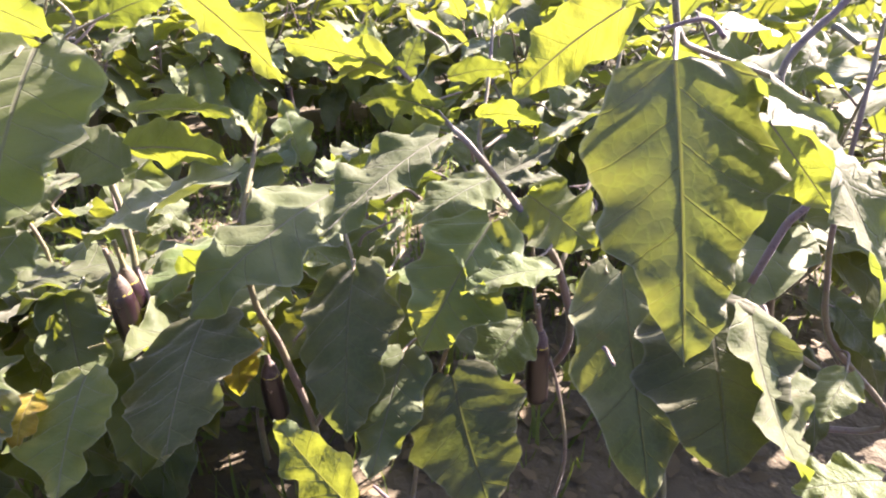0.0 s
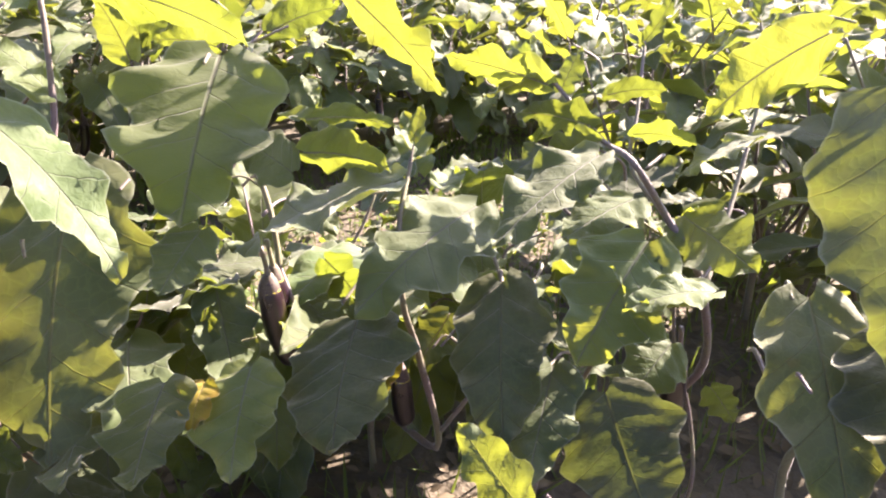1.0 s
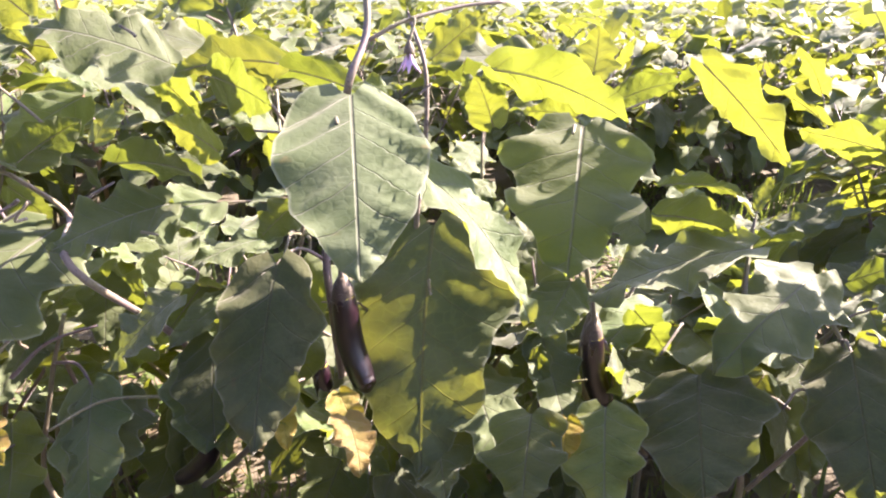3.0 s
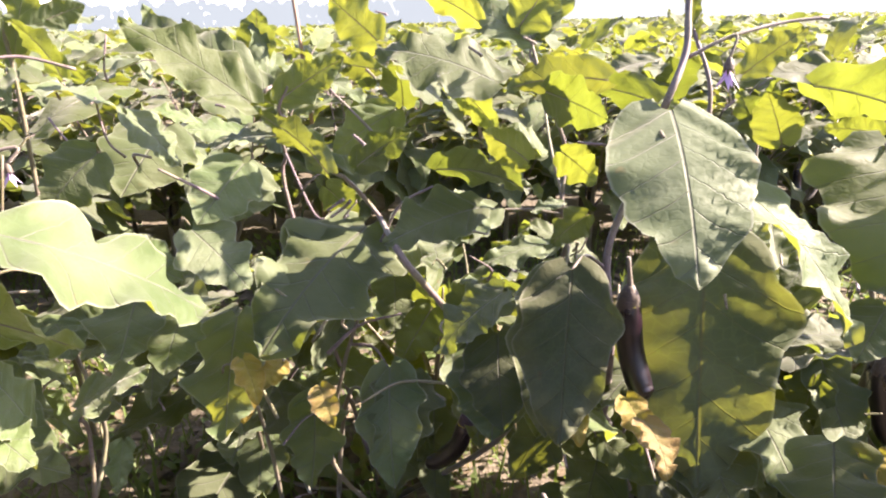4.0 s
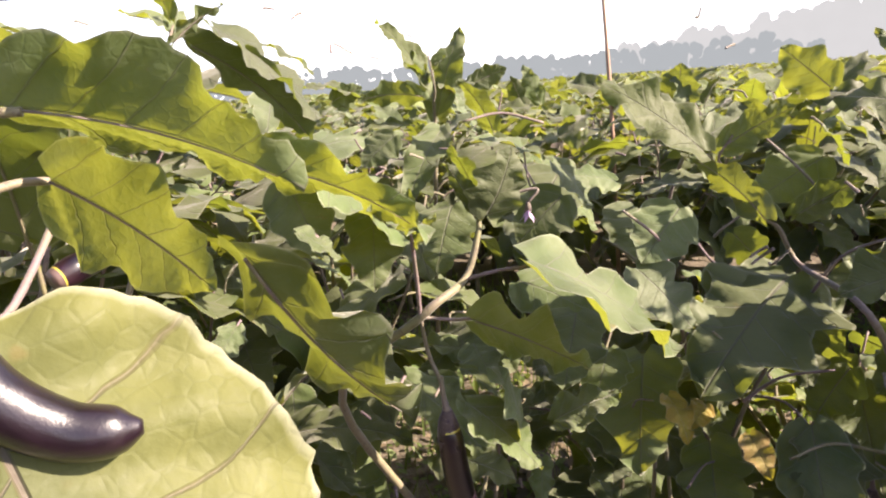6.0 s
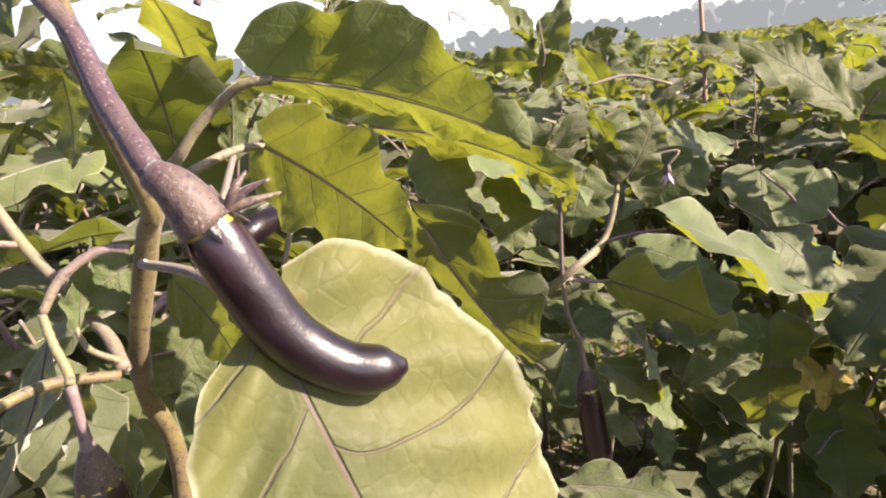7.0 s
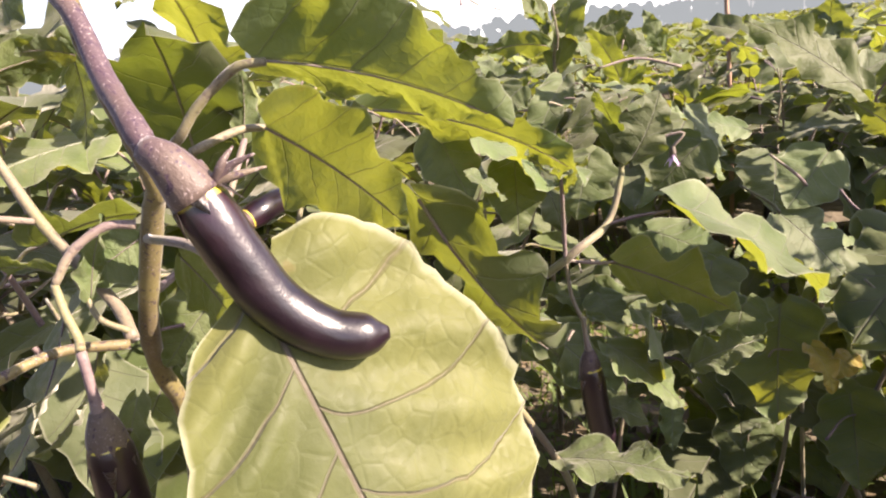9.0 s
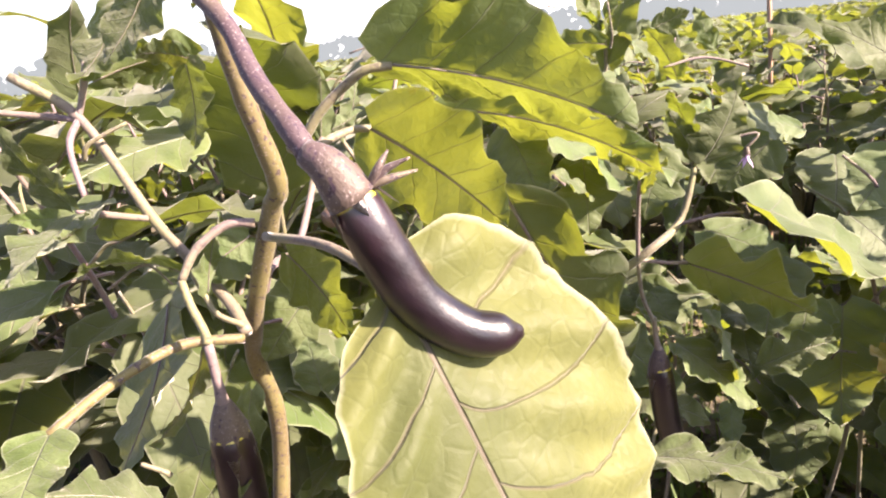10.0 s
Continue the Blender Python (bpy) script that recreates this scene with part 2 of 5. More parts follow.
def mesh_from(name, verts, faces, mats, uv=None, rim=None, slots=None, smooth=True):
    me = bpy.data.meshes.new(name)
    me.from_pydata(verts, [], faces)
    for m in mats:
        me.materials.append(m)
    loops = np.zeros(len(me.loops), dtype=np.int32)
    me.loops.foreach_get("vertex_index", loops)
    if uv is not None:
        me.uv_layers.new(name="blade").data.foreach_set("uv", np.asarray(uv, dtype=np.float32)[loops].ravel())
    if rim is not None:
        me.uv_layers.new(name="rim").data.foreach_set("uv", np.asarray(rim, dtype=np.float32)[loops].ravel())
    if slots is not None:
        me.polygons.foreach_set("material_index", slots)
    if smooth:
        me.polygons.foreach_set("use_smooth", [True] * len(me.polygons))
    me.update()
    return me


def tube_arrays(pts, radii, sides=6):
    """Vertices and faces of a tapered tube along a line of points, capped at both ends."""
    pts = [Vector(p) for p in pts]
    verts, faces, n = [], [], len(pts)
    side = None
    for i, p in enumerate(pts):
        d = (pts[min(i + 1, n - 1)] - pts[max(i - 1, 0)]).normalized()
        if side is None:
            side = d.orthogonal().normalized()
        else:
            side = (side - d * side.dot(d)).normalized()
        up = d.cross(side)
        for j in range(sides):
            a = 2 * math.pi * j / sides
            verts.append(p + (side * math.cos(a) + up * math.sin(a)) * radii[i])
    for i in range(n - 1):
        for j in range(sides):
            k = (j + 1) % sides
            faces.append((i * sides + j, i * sides + k, (i + 1) * sides + k, (i + 1) * sides + j))
    faces.append(tuple(range(sides - 1, -1, -1)))
    faces.append(tuple((n - 1) * sides + j for j in range(sides)))
    return verts, faces


def glide(pts, steps=5):
    """A smooth line through points (x, y, z, radius)."""
    pts = [np.array(p, float) for p in pts]
    if len(pts) == 2:
        return [pts[0] + (pts[1] - pts[0]) * i / steps for i in range(steps + 1)]
    ext = [2 * pts[0] - pts[1], *pts, 2 * pts[-1] - pts[-2]]
    out = []
    for a, b, c, d in zip(ext, ext[1:], ext[2:], ext[3:]):
        for i in range(steps):
            u = i / steps
            out.append(0.5 * (2 * b + (c - a) * u + (2 * a - 5 * b + 4 * c - d) * u * u + (3 * b - a - 3 * c + d) * u ** 3))
    out.append(pts[-1])
    return out


def tube_mesh(name, pts, mat, sides=8, steps=5, knobs=0.0, seed=0):
    line = glide(pts, steps)
    rng = random.Random(seed)
    radii = [max(p[3], 0.0006) * (1 + knobs * rng.uniform(-1, 1)) for p in line]
    v, f = tube_arrays([p[:3] for p in line], radii, sides)
    return mesh_from(name, v, f, [mat])


def leaf_mesh(name, seed, rows=10, cols=4, width=0.36, lobes=0.15, arch=0.06, fold=0.12, ruffle=0.05, twist=0.0, petiole=0.0, tip=0.0, skew=0.05, count=3.0, skin=None, notch=0.09, outline=None):
    """One blade of length 1 along +y, its upper face towards +z: lobed ovate outline, folded along the midrib, wavy at the margin.
    outline: rows of (s, left, along it, right, along it) for a blade with lobes of its own."""
    rng = random.Random(seed)
    rim_at = np.array(outline).T if outline else None
    ph = [rng.uniform(0, 6.28) for _ in range(8)]
    verts, uv, rim, faces, slots = [], [], [], [], []
    for i in range(rows + 1):
        s = i / rows
        s = s - 0.06 * math.sin(2 * math.pi * s) * 0.5
        base = (max(s, 0.0) + 0.004) ** 0.42 * (1.0 - s + 0.0015) ** 0.82 * 1.62
        for j in range(-cols, cols + 1):
            q = j / cols
            side = 0 if q < 0 else 1
            wave = math.sin(2 * math.pi * count * s + ph[side])
            w = width * base * (1 + lobes * (abs(wave) ** 0.8) * (1 if wave > 0 else -1) * (1 - 0.4 * s) * min(1, s * 5) + 0.03 * math.sin(29 * s + ph[2 + side]))
            w *= 1 + skew * (1 if q > 0 else -1)
            x = q * w
            back = -notch * abs(q) ** 1.5 * max(0, 1 - s * 5)
            y = s + back + 0.5 * abs(x) * 0.10 * (1 - s)
            if outline:
                far, along = (np.interp(s, rim_at[0], rim_at[k]) for k in ((1, 2) if q > 0 else (3, 4)))
                far *= 1 + 0.018 * math.sin(41 * s + ph[2 + side]) + 0.012 * math.sin(87 * s + ph[side])
                x, y = q * far, s + (along - s) * abs(q) ** 1.6
            z = arch * 4 * s * (1 - s) + tip * (s - 1) * s * s * -1
            z += fold * abs(x) * (1 - 0.3 * s)
            z += ruffle * abs(q) ** 2 * math.sin(2 * math.pi * 2.3 * s + ph[4 + side]) * min(1, s * 4)
            z += 0.35 * ruffle * abs(q) * math.sin(2 * math.pi * 5.1 * s + ph[6 + side])
            z += 0.017 * math.sin(2 * math.pi * (6.5 * s - 6.0 * abs(x)) + (0 if side else math.pi)) * min(1, abs(q) * 2)
            z += twist * x * s
            verts.append((x, y, z))
            uv.append((x, s))
            rim.append((abs(q), s))
    n = 2 * cols + 1
    for i in range(rows):
        for j in range(n - 1):
            faces.append((i * n + j, i * n + j + 1, (i + 1) * n + j + 1, (i + 1) * n + j))
            slots.append(0)
    # the midrib stands out below, and runs on into the stalk
    line = [(0, s, arch * 4 * s * (1 - s) - 0.010 * (1 - 0.7 * s), 0.0066 * (1 - 0.75 * s)) for s in (0.0, 0.2, 0.45, 0.7, 0.9)]
    if petiole:
        line = [(0, -petiole, -petiole * 0.55, 0.013), (0, -petiole * 0.5, -petiole * 0.16, 0.012), (0, -0.08, -0.012, 0.011)] + line
    pts = glide(line, 2)
    v, f = tube_arrays([p[:3] for p in pts], [p[3] for p in pts], 5)
    o = len(verts)
    verts += v
    uv += [(0.0, 0.3)] * len(v)
    rim += [(0.0, 0.3)] * len(v)
    faces += [tuple(o + a for a in q) for q in f]
    slots += [1] * len(f)
    return mesh_from(name, verts, faces, [skin or LEAF, STEM], uv, rim, slots)


LEAF_FINE = [leaf_mesh("leaf_blade", 10 + i, 22, 7, w, lo, ar, fo, ru, tw, 0.0, 0.0, sk, ct) for i, (w, lo, ar, fo, ru, tw, sk, ct) in enumerate([
    (0.34, 0.21, 0.05, 0.10, 0.060, 0.0, 0.06, 2.9), (0.37, 0.23, 0.08, -0.06, 0.060, 0.1, -0.05, 3.1), (0.31, 0.12, 0.10, 0.22, 0.045, -0.1, 0.04, 2.9), (0.40, 0.10, 0.05, -0.10, 0.040, 0.0, 0.03, 3.4),
    (0.30, 0.15, -0.05, 0.30, 0.060, 0.2, -0.06, 3.6), (0.36, 0.22, 0.03, 0.05, 0.070, -0.2, 0.05, 2.4)])]
# a deeply lobed hanging blade, one folded along its midrib, and a broad heart-shaped one
LOBED = [(0, 0.05, -0.01, 0.05, -0.01), (0.04, 0.20, 0.02, 0.21, 0.01), (0.13, 0.235, 0.13, 0.29, 0.12), (0.22, 0.28, 0.22, 0.27, 0.22), (0.31, 0.33, 0.30, 0.33, 0.32), (0.41, 0.27, 0.40, 0.335, 0.41),
         (0.47, 0.235, 0.47, 0.25, 0.47), (0.54, 0.28, 0.54, 0.245, 0.55), (0.62, 0.26, 0.62, 0.20, 0.62), (0.68, 0.16, 0.68, 0.175, 0.69), (0.77, 0.12, 0.77, 0.155, 0.78), (0.85, 0.08, 0.85, 0.11, 0.86), (0.93, 0.04, 0.93, 0.07, 0.93), (1, 0, 1, 0, 1)]
BROAD = [(0, 0.03, 0.0, 0.08, -0.08), (0.1, 0.16, 0.07, 0.19, -0.095), (0.25, 0.24, 0.19, 0.32, -0.02), (0.4, 0.275, 0.33, 0.41, 0.14), (0.6, 0.27, 0.5, 0.475, 0.42), (0.8, 0.2, 0.72, 0.42, 0.62), (0.93, 0.1, 0.9, 0.2, 0.87), (1, 0, 1, 0, 1)]
LEAF_FINE.append(leaf_mesh("leaf_blade", 21, 40, 8, arch=0.03, fold=-0.04, ruffle=0.035, skin=SHADED_LEAF, outline=LOBED))
LEAF_FINE.append(leaf_mesh("leaf_blade", 22, 26, 8, 0.40, 0.07, 0.07, 0.45, 0.05, 0.0, 0.0, 0.0, 0.04, 3.1))
LEAF_FINE.append(leaf_mesh("leaf_blade", 23, 26, 8, 0.40, 0.05, 0.07, -0.12, 0.03, 0.0, 0.0, 0.0, 0.02, 3.3))
LEAF_FINE.append(leaf_mesh("leaf_blade", 24, 20, 6, 0.30, 0.14, 0.12, 0.30, 0.09, 0.3, 0.0, 0.0, 0.05, 2.7, DEAD_LEAF))
LEAF_FINE.append(leaf_mesh("leaf_blade", 25, 26, 8, 0.39, 0.12, 0.05, -0.08, 0.05, 0.0, 0.0, 0.0, 0.04, 2.7, SHADED_LEAF))
LEAF_ROUGH = [leaf_mesh("leaf_blade_small", 40 + i, 10, 3, w, 0.16, ar, fo, 0.05, 0.0, 0.32) for i, (w, ar, fo) in enumerate([
    (0.33, 0.08, 0.15), (0.37, 0.12, -0.1), (0.30, 0.05, 0.3), (0.35, 0.16, 0.0)])]


def part(name, mesh, parent, m=None, label=""):
    ob = new(name, mesh)
    ob.parent = parent
    if m is not None:
        ob.matrix_basis = m
    return tagged(ob, label)


def frame_of(base, tip, normal, wide=1.0):
    """The pose and size of a blade from its base, tip and the way its upper face looks."""
    base, tip, normal = Vector(base), Vector(tip), Vector(normal)
    y = tip - base
    ln = y.length
    y.normalize()
    z = (normal - y * normal.dot(y)).normalized()
    x = y.cross(z)
    m = Matrix((x * ln * wide, y * ln, z * ln)).transposed().to_4x4()
    m.translation = base
    return m


def fruit_mesh(name, pts, sides=16):
    """A long fruit: a smooth swelling body along a bent line."""
    line = glide(pts, 6)
    v, f = tube_arrays([p[:3] for p in line], [p[3] for p in line], sides)
    n = len(line)
    uv = [(0.0, (i // sides) / (n - 1)) for i in range(len(v))]
    return mesh_from(name, v, f, [FRUIT], uv, uv)


def calyx_mesh(name, pts, size, seed=0):
    """The cap: a ribbed cone from the stalk that ends in five pointed teeth."""
    rng = random.Random(seed)
    line = glide(pts, 4)
    v, f = tube_arrays([p[:3] for p in line], [p[3] for p in line], 10)
    n = len(line)
    d = Vector(line[-1][:3]) - Vector(line[-2][:3])
    d.normalize()
    verts = [Vector(p) for p in v]
    for j in range(0, 10, 2):
        a, b = verts[(n - 1) * 10 + j], verts[(n - 1) * 10 + (j + 1) % 10]
        mid = (a + b) / 2
        out = (mid - Vector(line[-1][:3])).normalized()
        t = mid + d * size * rng.uniform(0.5, 0.9) + out * size * rng.uniform(-0.05, 0.35)
        i0 = len(verts)
        verts += [a + out * 0.0006, b + out * 0.0006, t, mid - out * 0.0012]
        f += [(i0, i0 + 1, i0 + 2), (i0 + 1, i0 + 3, i0 + 2), (i0 + 3, i0, i0 + 2)]
    return mesh_from(name, verts, f, [CALYX])


def hanging_fruit(bearer, top, length, bend, thick=0.019, seed=0, label="", lean=(0.0, 0.0)):
    """Stalk, cap and fruit hanging from a point of a bush, or of a plain root."""
    parent, at = (bearer["root"], bearer["at"]) if isinstance(bearer, dict) else (bearer, None)
    x, y, z = top
    bx, by = bend
    lx, ly = lean
    s = 0.045
    st = [(x, y, z, 0.0035), (x + 0.004, y, z - s * 0.6, 0.0035), (x + 0.006 + lx * 0.3, y + ly * 0.3, z - s, 0.0055)]
    stalk = part("fruit_stalk", tube_mesh("fruit_stalk", st, STEM, 7, 4), parent, at)
    cx, cy, cz = st[-1][:3]
    fr = part("fruit", fruit_mesh("fruit", [(cx, cy, cz - 0.012, thick * 0.62), (cx + lx * 0.2 + bx * 0.04, cy + ly * 0.2 + by * 0.04, cz - length * 0.25, thick * 0.92),
                                            (cx + lx * 0.6 + bx * 0.2, cy + ly * 0.6 + by * 0.2, cz - length * 0.6, thick), (cx + lx * 0.9 + bx * 0.62, cy + ly * 0.9 + by * 0.62, cz - length * 0.9, thick * 0.95),
                                            (cx + lx + bx * 0.9, cy + ly + by * 0.9, cz - length * 0.985, thick * 0.72), (cx + lx + bx, cy + ly + by, cz - length, thick * 0.2)]), parent, at, label)
    part("calyx", calyx_mesh("calyx", [(cx, cy, cz + 0.004, 0.006), (cx, cy, cz - 0.012, thick * 0.74), (cx + lx * 0.1, cy + ly * 0.1, cz - 0.032, thick * 0.92)], 0.02, seed), fr, None, "brown hairy cap")
    return fr


def grow_plant(name, seed, height, spread=0.34, leaves=34, fine=False, fruits=1, low=0.25, big=1.0):
    """A whole bush: woody stem, forked branches, leaves at their nodes and hanging fruit."""
    rng = random.Random(seed)
    root = new(name)
    v0 = Vector((rng.uniform(-0.02, 0.02), rng.uniform(-0.02, 0.02), height * 0.42))
    part("main_stem", tube_mesh("main_stem", [(0, 0, -0.03, 0.013), (v0.x * 0.6, v0.y * 0.6, height * 0.2, 0.010), (*v0, 0.008)], WOOD, 7, 4), root)
    nodes = []
    nb = 5
    a0 = rng.uniform(0, 6.28)
    for b in range(nb):
        a = a0 + b * 6.283 / nb + rng.uniform(-0.4, 0.4)
        r = spread * rng.uniform(0.55, 1.0)
        start = Vector((v0.x * 0.5, v0.y * 0.5, height * rng.uniform(0.16, 0.42)))
        top = height * rng.uniform(0.78, 1.0)
        pts = [(*start, 0.006)]
        for u in (0.35, 0.7, 1.0):
            pts.append((start.x + math.cos(a) * r * u ** 0.8 + rng.uniform(-0.03, 0.03), start.y + math.sin(a) * r * u ** 0.8 + rng.uniform(-0.03, 0.03), start.z + (top - start.z) * u, 0.006 * (1 - 0.62 * u)))
        part("branch", tube_mesh("branch", pts, STEM, 6, 4), root)
        line = glide(pts, 8)
        for u in np.linspace(0.12, 1.0, max(3, leaves // nb)):
            p = line[int(u * (len(line) - 1))]
            nodes.append((Vector(p[:3]), u, a))
    pool = LEAF_FINE[:6] if fine else LEAF_ROUGH
    for i, (p, u, a) in enumerate(nodes):
        if p.z < low * height:
            continue
        an = a + (1.3 if i % 2 else -1.3) * rng.uniform(0.3, 1.2) + (rng.uniform(-3, 3) if rng.random() < 0.35 else 0)
        ln = big * (0.115 + 0.10 * math.sin(min(1.0, 1.15 - u * 0.85) * 1.57)) * rng.uniform(0.75, 1.15)
        pitch = rng.uniform(-1.1, -0.1) if u < 0.62 else rng.uniform(-0.7, 0.85)
        d = Vector((math.cos(an) * math.cos(pitch), math.sin(an) * math.cos(pitch), math.sin(pitch)))
        nrm = Vector((math.cos(an) * math.sin(-pitch), math.sin(an) * math.sin(-pitch), math.cos(pitch))) + Vector((rng.uniform(-0.5, 0.5), rng.uniform(-0.5, 0.5), 0.1))
        base = p + Vector((math.cos(an) * 0.3 * ln, math.sin(an) * 0.3 * ln, 0.16 * ln))
        part("leaf", pool[rng.randrange(len(pool))], root, frame_of(base, base + d * ln, nrm, rng.uniform(0.85, 1.1)))
    for i in range(fruits):
        p = nodes[rng.randrange(len(nodes))][0]
        z = rng.uniform(0.42, 0.62) * height
        hanging_fruit(root, (p.x * 0.8, p.y * 0.8, z), rng.uniform(0.10, 0.15), (rng.uniform(-0.03, 0.03), rng.uniform(-0.03, 0.03)), 0.017, seed + i)
    return root


# ---- ground ----
U, V = Vector((-0.783, -0.622, 0.0)), Vector((-0.622, 0.783, 0.0))


def on_plan(u, v, z=0.0):
    return U * u + V * v + Vector((0, 0, z))


def ground_z(x, y):
    v = x * V.x + y * V.y
    return 0.03 * math.cos(2 * math.pi * (v - 0.9) / 2.15) * (1 if abs(v) < 9 else 0) + 0.012 * noise.noise((x * 3, y * 3, 0)) + 0.006 * noise.noise((x * 11, y * 11, 3))


def ground():
    xs = sorted(set([round(-4 + 0.09 * i, 3) for i in range(89)] + [-4000, -1200, -400, -150, -60, -25, -12, -7, 6, 10, 20, 50, 120, 400, 1200, 4000]))
    ys = sorted(set([round(-2.5 + 0.09 * i, 3) for i in range(84)] + [-4000, -1200, -400, -120, -40, -15, -6, 6.5, 9, 14, 25, 60, 150, 400, 1200, 4000]))
    verts = [(x, y, ground_z(x, y) if abs(x) < 8 and abs(y) < 8 else -0.02) for y in ys for x in xs]
    n = len(xs)
    faces = [(j * n + i, j * n + i + 1, (j + 1) * n + i + 1, (j + 1) * n + i) for j in range(len(ys) - 1) for i in range(n - 1)]
    tagged(new("ground", mesh_from("ground", verts, faces, [SOIL])), "brown crumbly field soil between the crop rows", "ground", kind="structure")


ground()
# ---- the row beside the path: bushes built limb by limb ----


def bush(x, y, label):
    root = new("eggplant_plant")
    root.location = (x, y, ground_z(x, y))
    tagged(root, label, "plant", "eggplant plants in the nearest row")
    return {"root": root, "at": Matrix.Translation(root.location).inverted(), "nodes": [], "rng": random.Random(int(abs(x * 997 + y * 131) * 10))}


def limb(b, pts, r0, r1, mat=None):
    """A branch through points; one that grows upwards ends in a tuft of small young leaves."""
    n = len(pts) - 1
    line = [(*p, 0.78 * (r0 + (r1 - r0) * (i / n))) for i, p in enumerate(pts)]
    end, d = Vector(pts[-1]), (Vector(pts[-1]) - Vector(pts[-2])).normalized()
    shoot = mat is None and d.z > 0.35 and end.z > 0.55
    if shoot:
        line.append((*(end + d * 0.02), 0.0012))
    part("branch", tube_mesh("branch", line, mat or STEM, 10, 6, 0.07, len(b["nodes"])), b["root"], b["at"])
    b["nodes"] += [p for p in glide(line, 8)]
    if shoot:
        side = d.orthogonal().normalized()
        rng = b["rng"]
        for i in range(3):
            out = Matrix.Rotation(i * 2.1 + rng.uniform(-0.4, 0.4), 3, d) @ side
            ln = rng.uniform(0.045, 0.085)
            base = end + d * 0.012 * i + out * 0.004
            tip = base + (d * rng.uniform(0.5, 1.0) + out * rng.uniform(0.5, 1.0)).normalized() * ln
            part("leaf", LEAF_FINE[rng.choice((0, 2, 4))], b["root"], b["at"] @ frame_of(base, tip, d * 0.9 - out * 0.6, rng.uniform(0.75, 1.0)))


def hero_leaf(b, base, tip, normal, wide=1.0, kind=0, joint=None):
    """A leaf by its base, tip and upper side, on a stalk that runs to the nearest limb."""
    m = frame_of(base, tip, normal, wide)
    ob = part("leaf", LEAF_FINE[kind], b["root"], b["at"] @ m, "withered yellow-brown leaf" if kind == 9 else "")
    p, d = Vector(base), (Vector(tip) - Vector(base)).normalized()
    z = m.col[2].to_3d().normalized()
    if joint is None and b["nodes"]:
        near = min(b["nodes"], key=lambda q: (Vector(q[:3]) - p - Vector((0, 0, -0.03)) + d * 0.04).length + 3 * max(0.0, q[2] - p.z) + 0.5 * max(0.0, (Vector(q[:3]) - p).dot(z)) + 0.5 * max(0.0, (Vector(q[:3]) - p).dot(d)))
        joint = near[:3]
        if (Vector(joint) - p).length > 0.13 or joint[2] > p.z + 0.05:
            joint = p - d * 0.014 - z * 0.008
    j = Vector(joint)
    gap = (j - p).length
    if gap > 0.008:
        r = 0.0014 + 0.005 * min((Vector(tip) - p).length, 0.2)
        back = p - d * (min(0.5 * gap, 0.06) if gap < 0.1 else 0.025) + Vector((0, 0, 0.05 * gap))
        mid = j.lerp(back, 0.6)
        if gap > 0.15:
            mid = j.lerp(p, 0.5) - Vector((0, 0, 0.02))
        mid -= z * (min(max(0.0, (mid - p).dot(z)) * 0.8, 0.02) + 0.003)
        part("petiole", tube_mesh("petiole", [(*j, r * 1.25), (*mid, r), (*(p + d * 0.006 - z * 0.0015), r * 0.8)], STEM, 7, 6), ob, m.inverted())
    return ob


def flower(b, at, size):
    """A nodding star of five violet petals below a small cap."""
    verts, faces = [], []
    x, y, z = at
    for i in range(5):
        a = i * 2 * math.pi / 5
        c, s = math.cos(a), math.sin(a)
        k = len(verts)
        verts += [(x, y, z), (x + (c * 0.5 - s * 0.32) * size * 0.6, y + (s * 0.5 + c * 0.32) * size * 0.6, z - size * 0.7), (x + c * size * 0.75, y + s * size * 0.75, z - size * 1.3), (x + (c * 0.5 + s * 0.32) * size * 0.6, y + (s * 0.5 - c * 0.32) * size * 0.6, z - size * 0.7)]
        faces += [(k, k + 1, k + 2, k + 3)]
    fl = part("flower", mesh_from("flower", verts, faces, [PETAL]), b["root"], b["at"], "wilting violet flower")
    part("calyx", calyx_mesh("calyx", [(x, y, z + size * 0.5, 0.002), (x, y, z + size * 0.1, size * 0.28), (x, y, z - size * 0.2, size * 0.3)], size * 0.5, 4), fl)
    near = min(b["nodes"], key=lambda q: (Vector(q[:3]) - Vector((x, y, z + 0.05))).length)
    part("flower_stalk", tube_mesh("flower_stalk", [(*near[:3], 0.002), (x + 0.004, y + 0.01, z + size * 1.6, 0.0018), (x, y, z + size * 0.4, 0.002)], STEM, 6, 5), fl)


def lying_fruit(b, line, r):
    """A short straight fruit by its middle line."""
    pts = [(*line[0], r * 0.7), (*Vector(line[0]).lerp(Vector(line[1]), 0.5), r), (*line[1], r), (*Vector(line[1]).lerp(Vector(line[2]), 0.7), r * 0.9), (*line[2], r * 0.2)]
    return part("fruit", fruit_mesh("fruit", pts), b["root"], b["at"], "dark purple fruit half hidden by leaves")



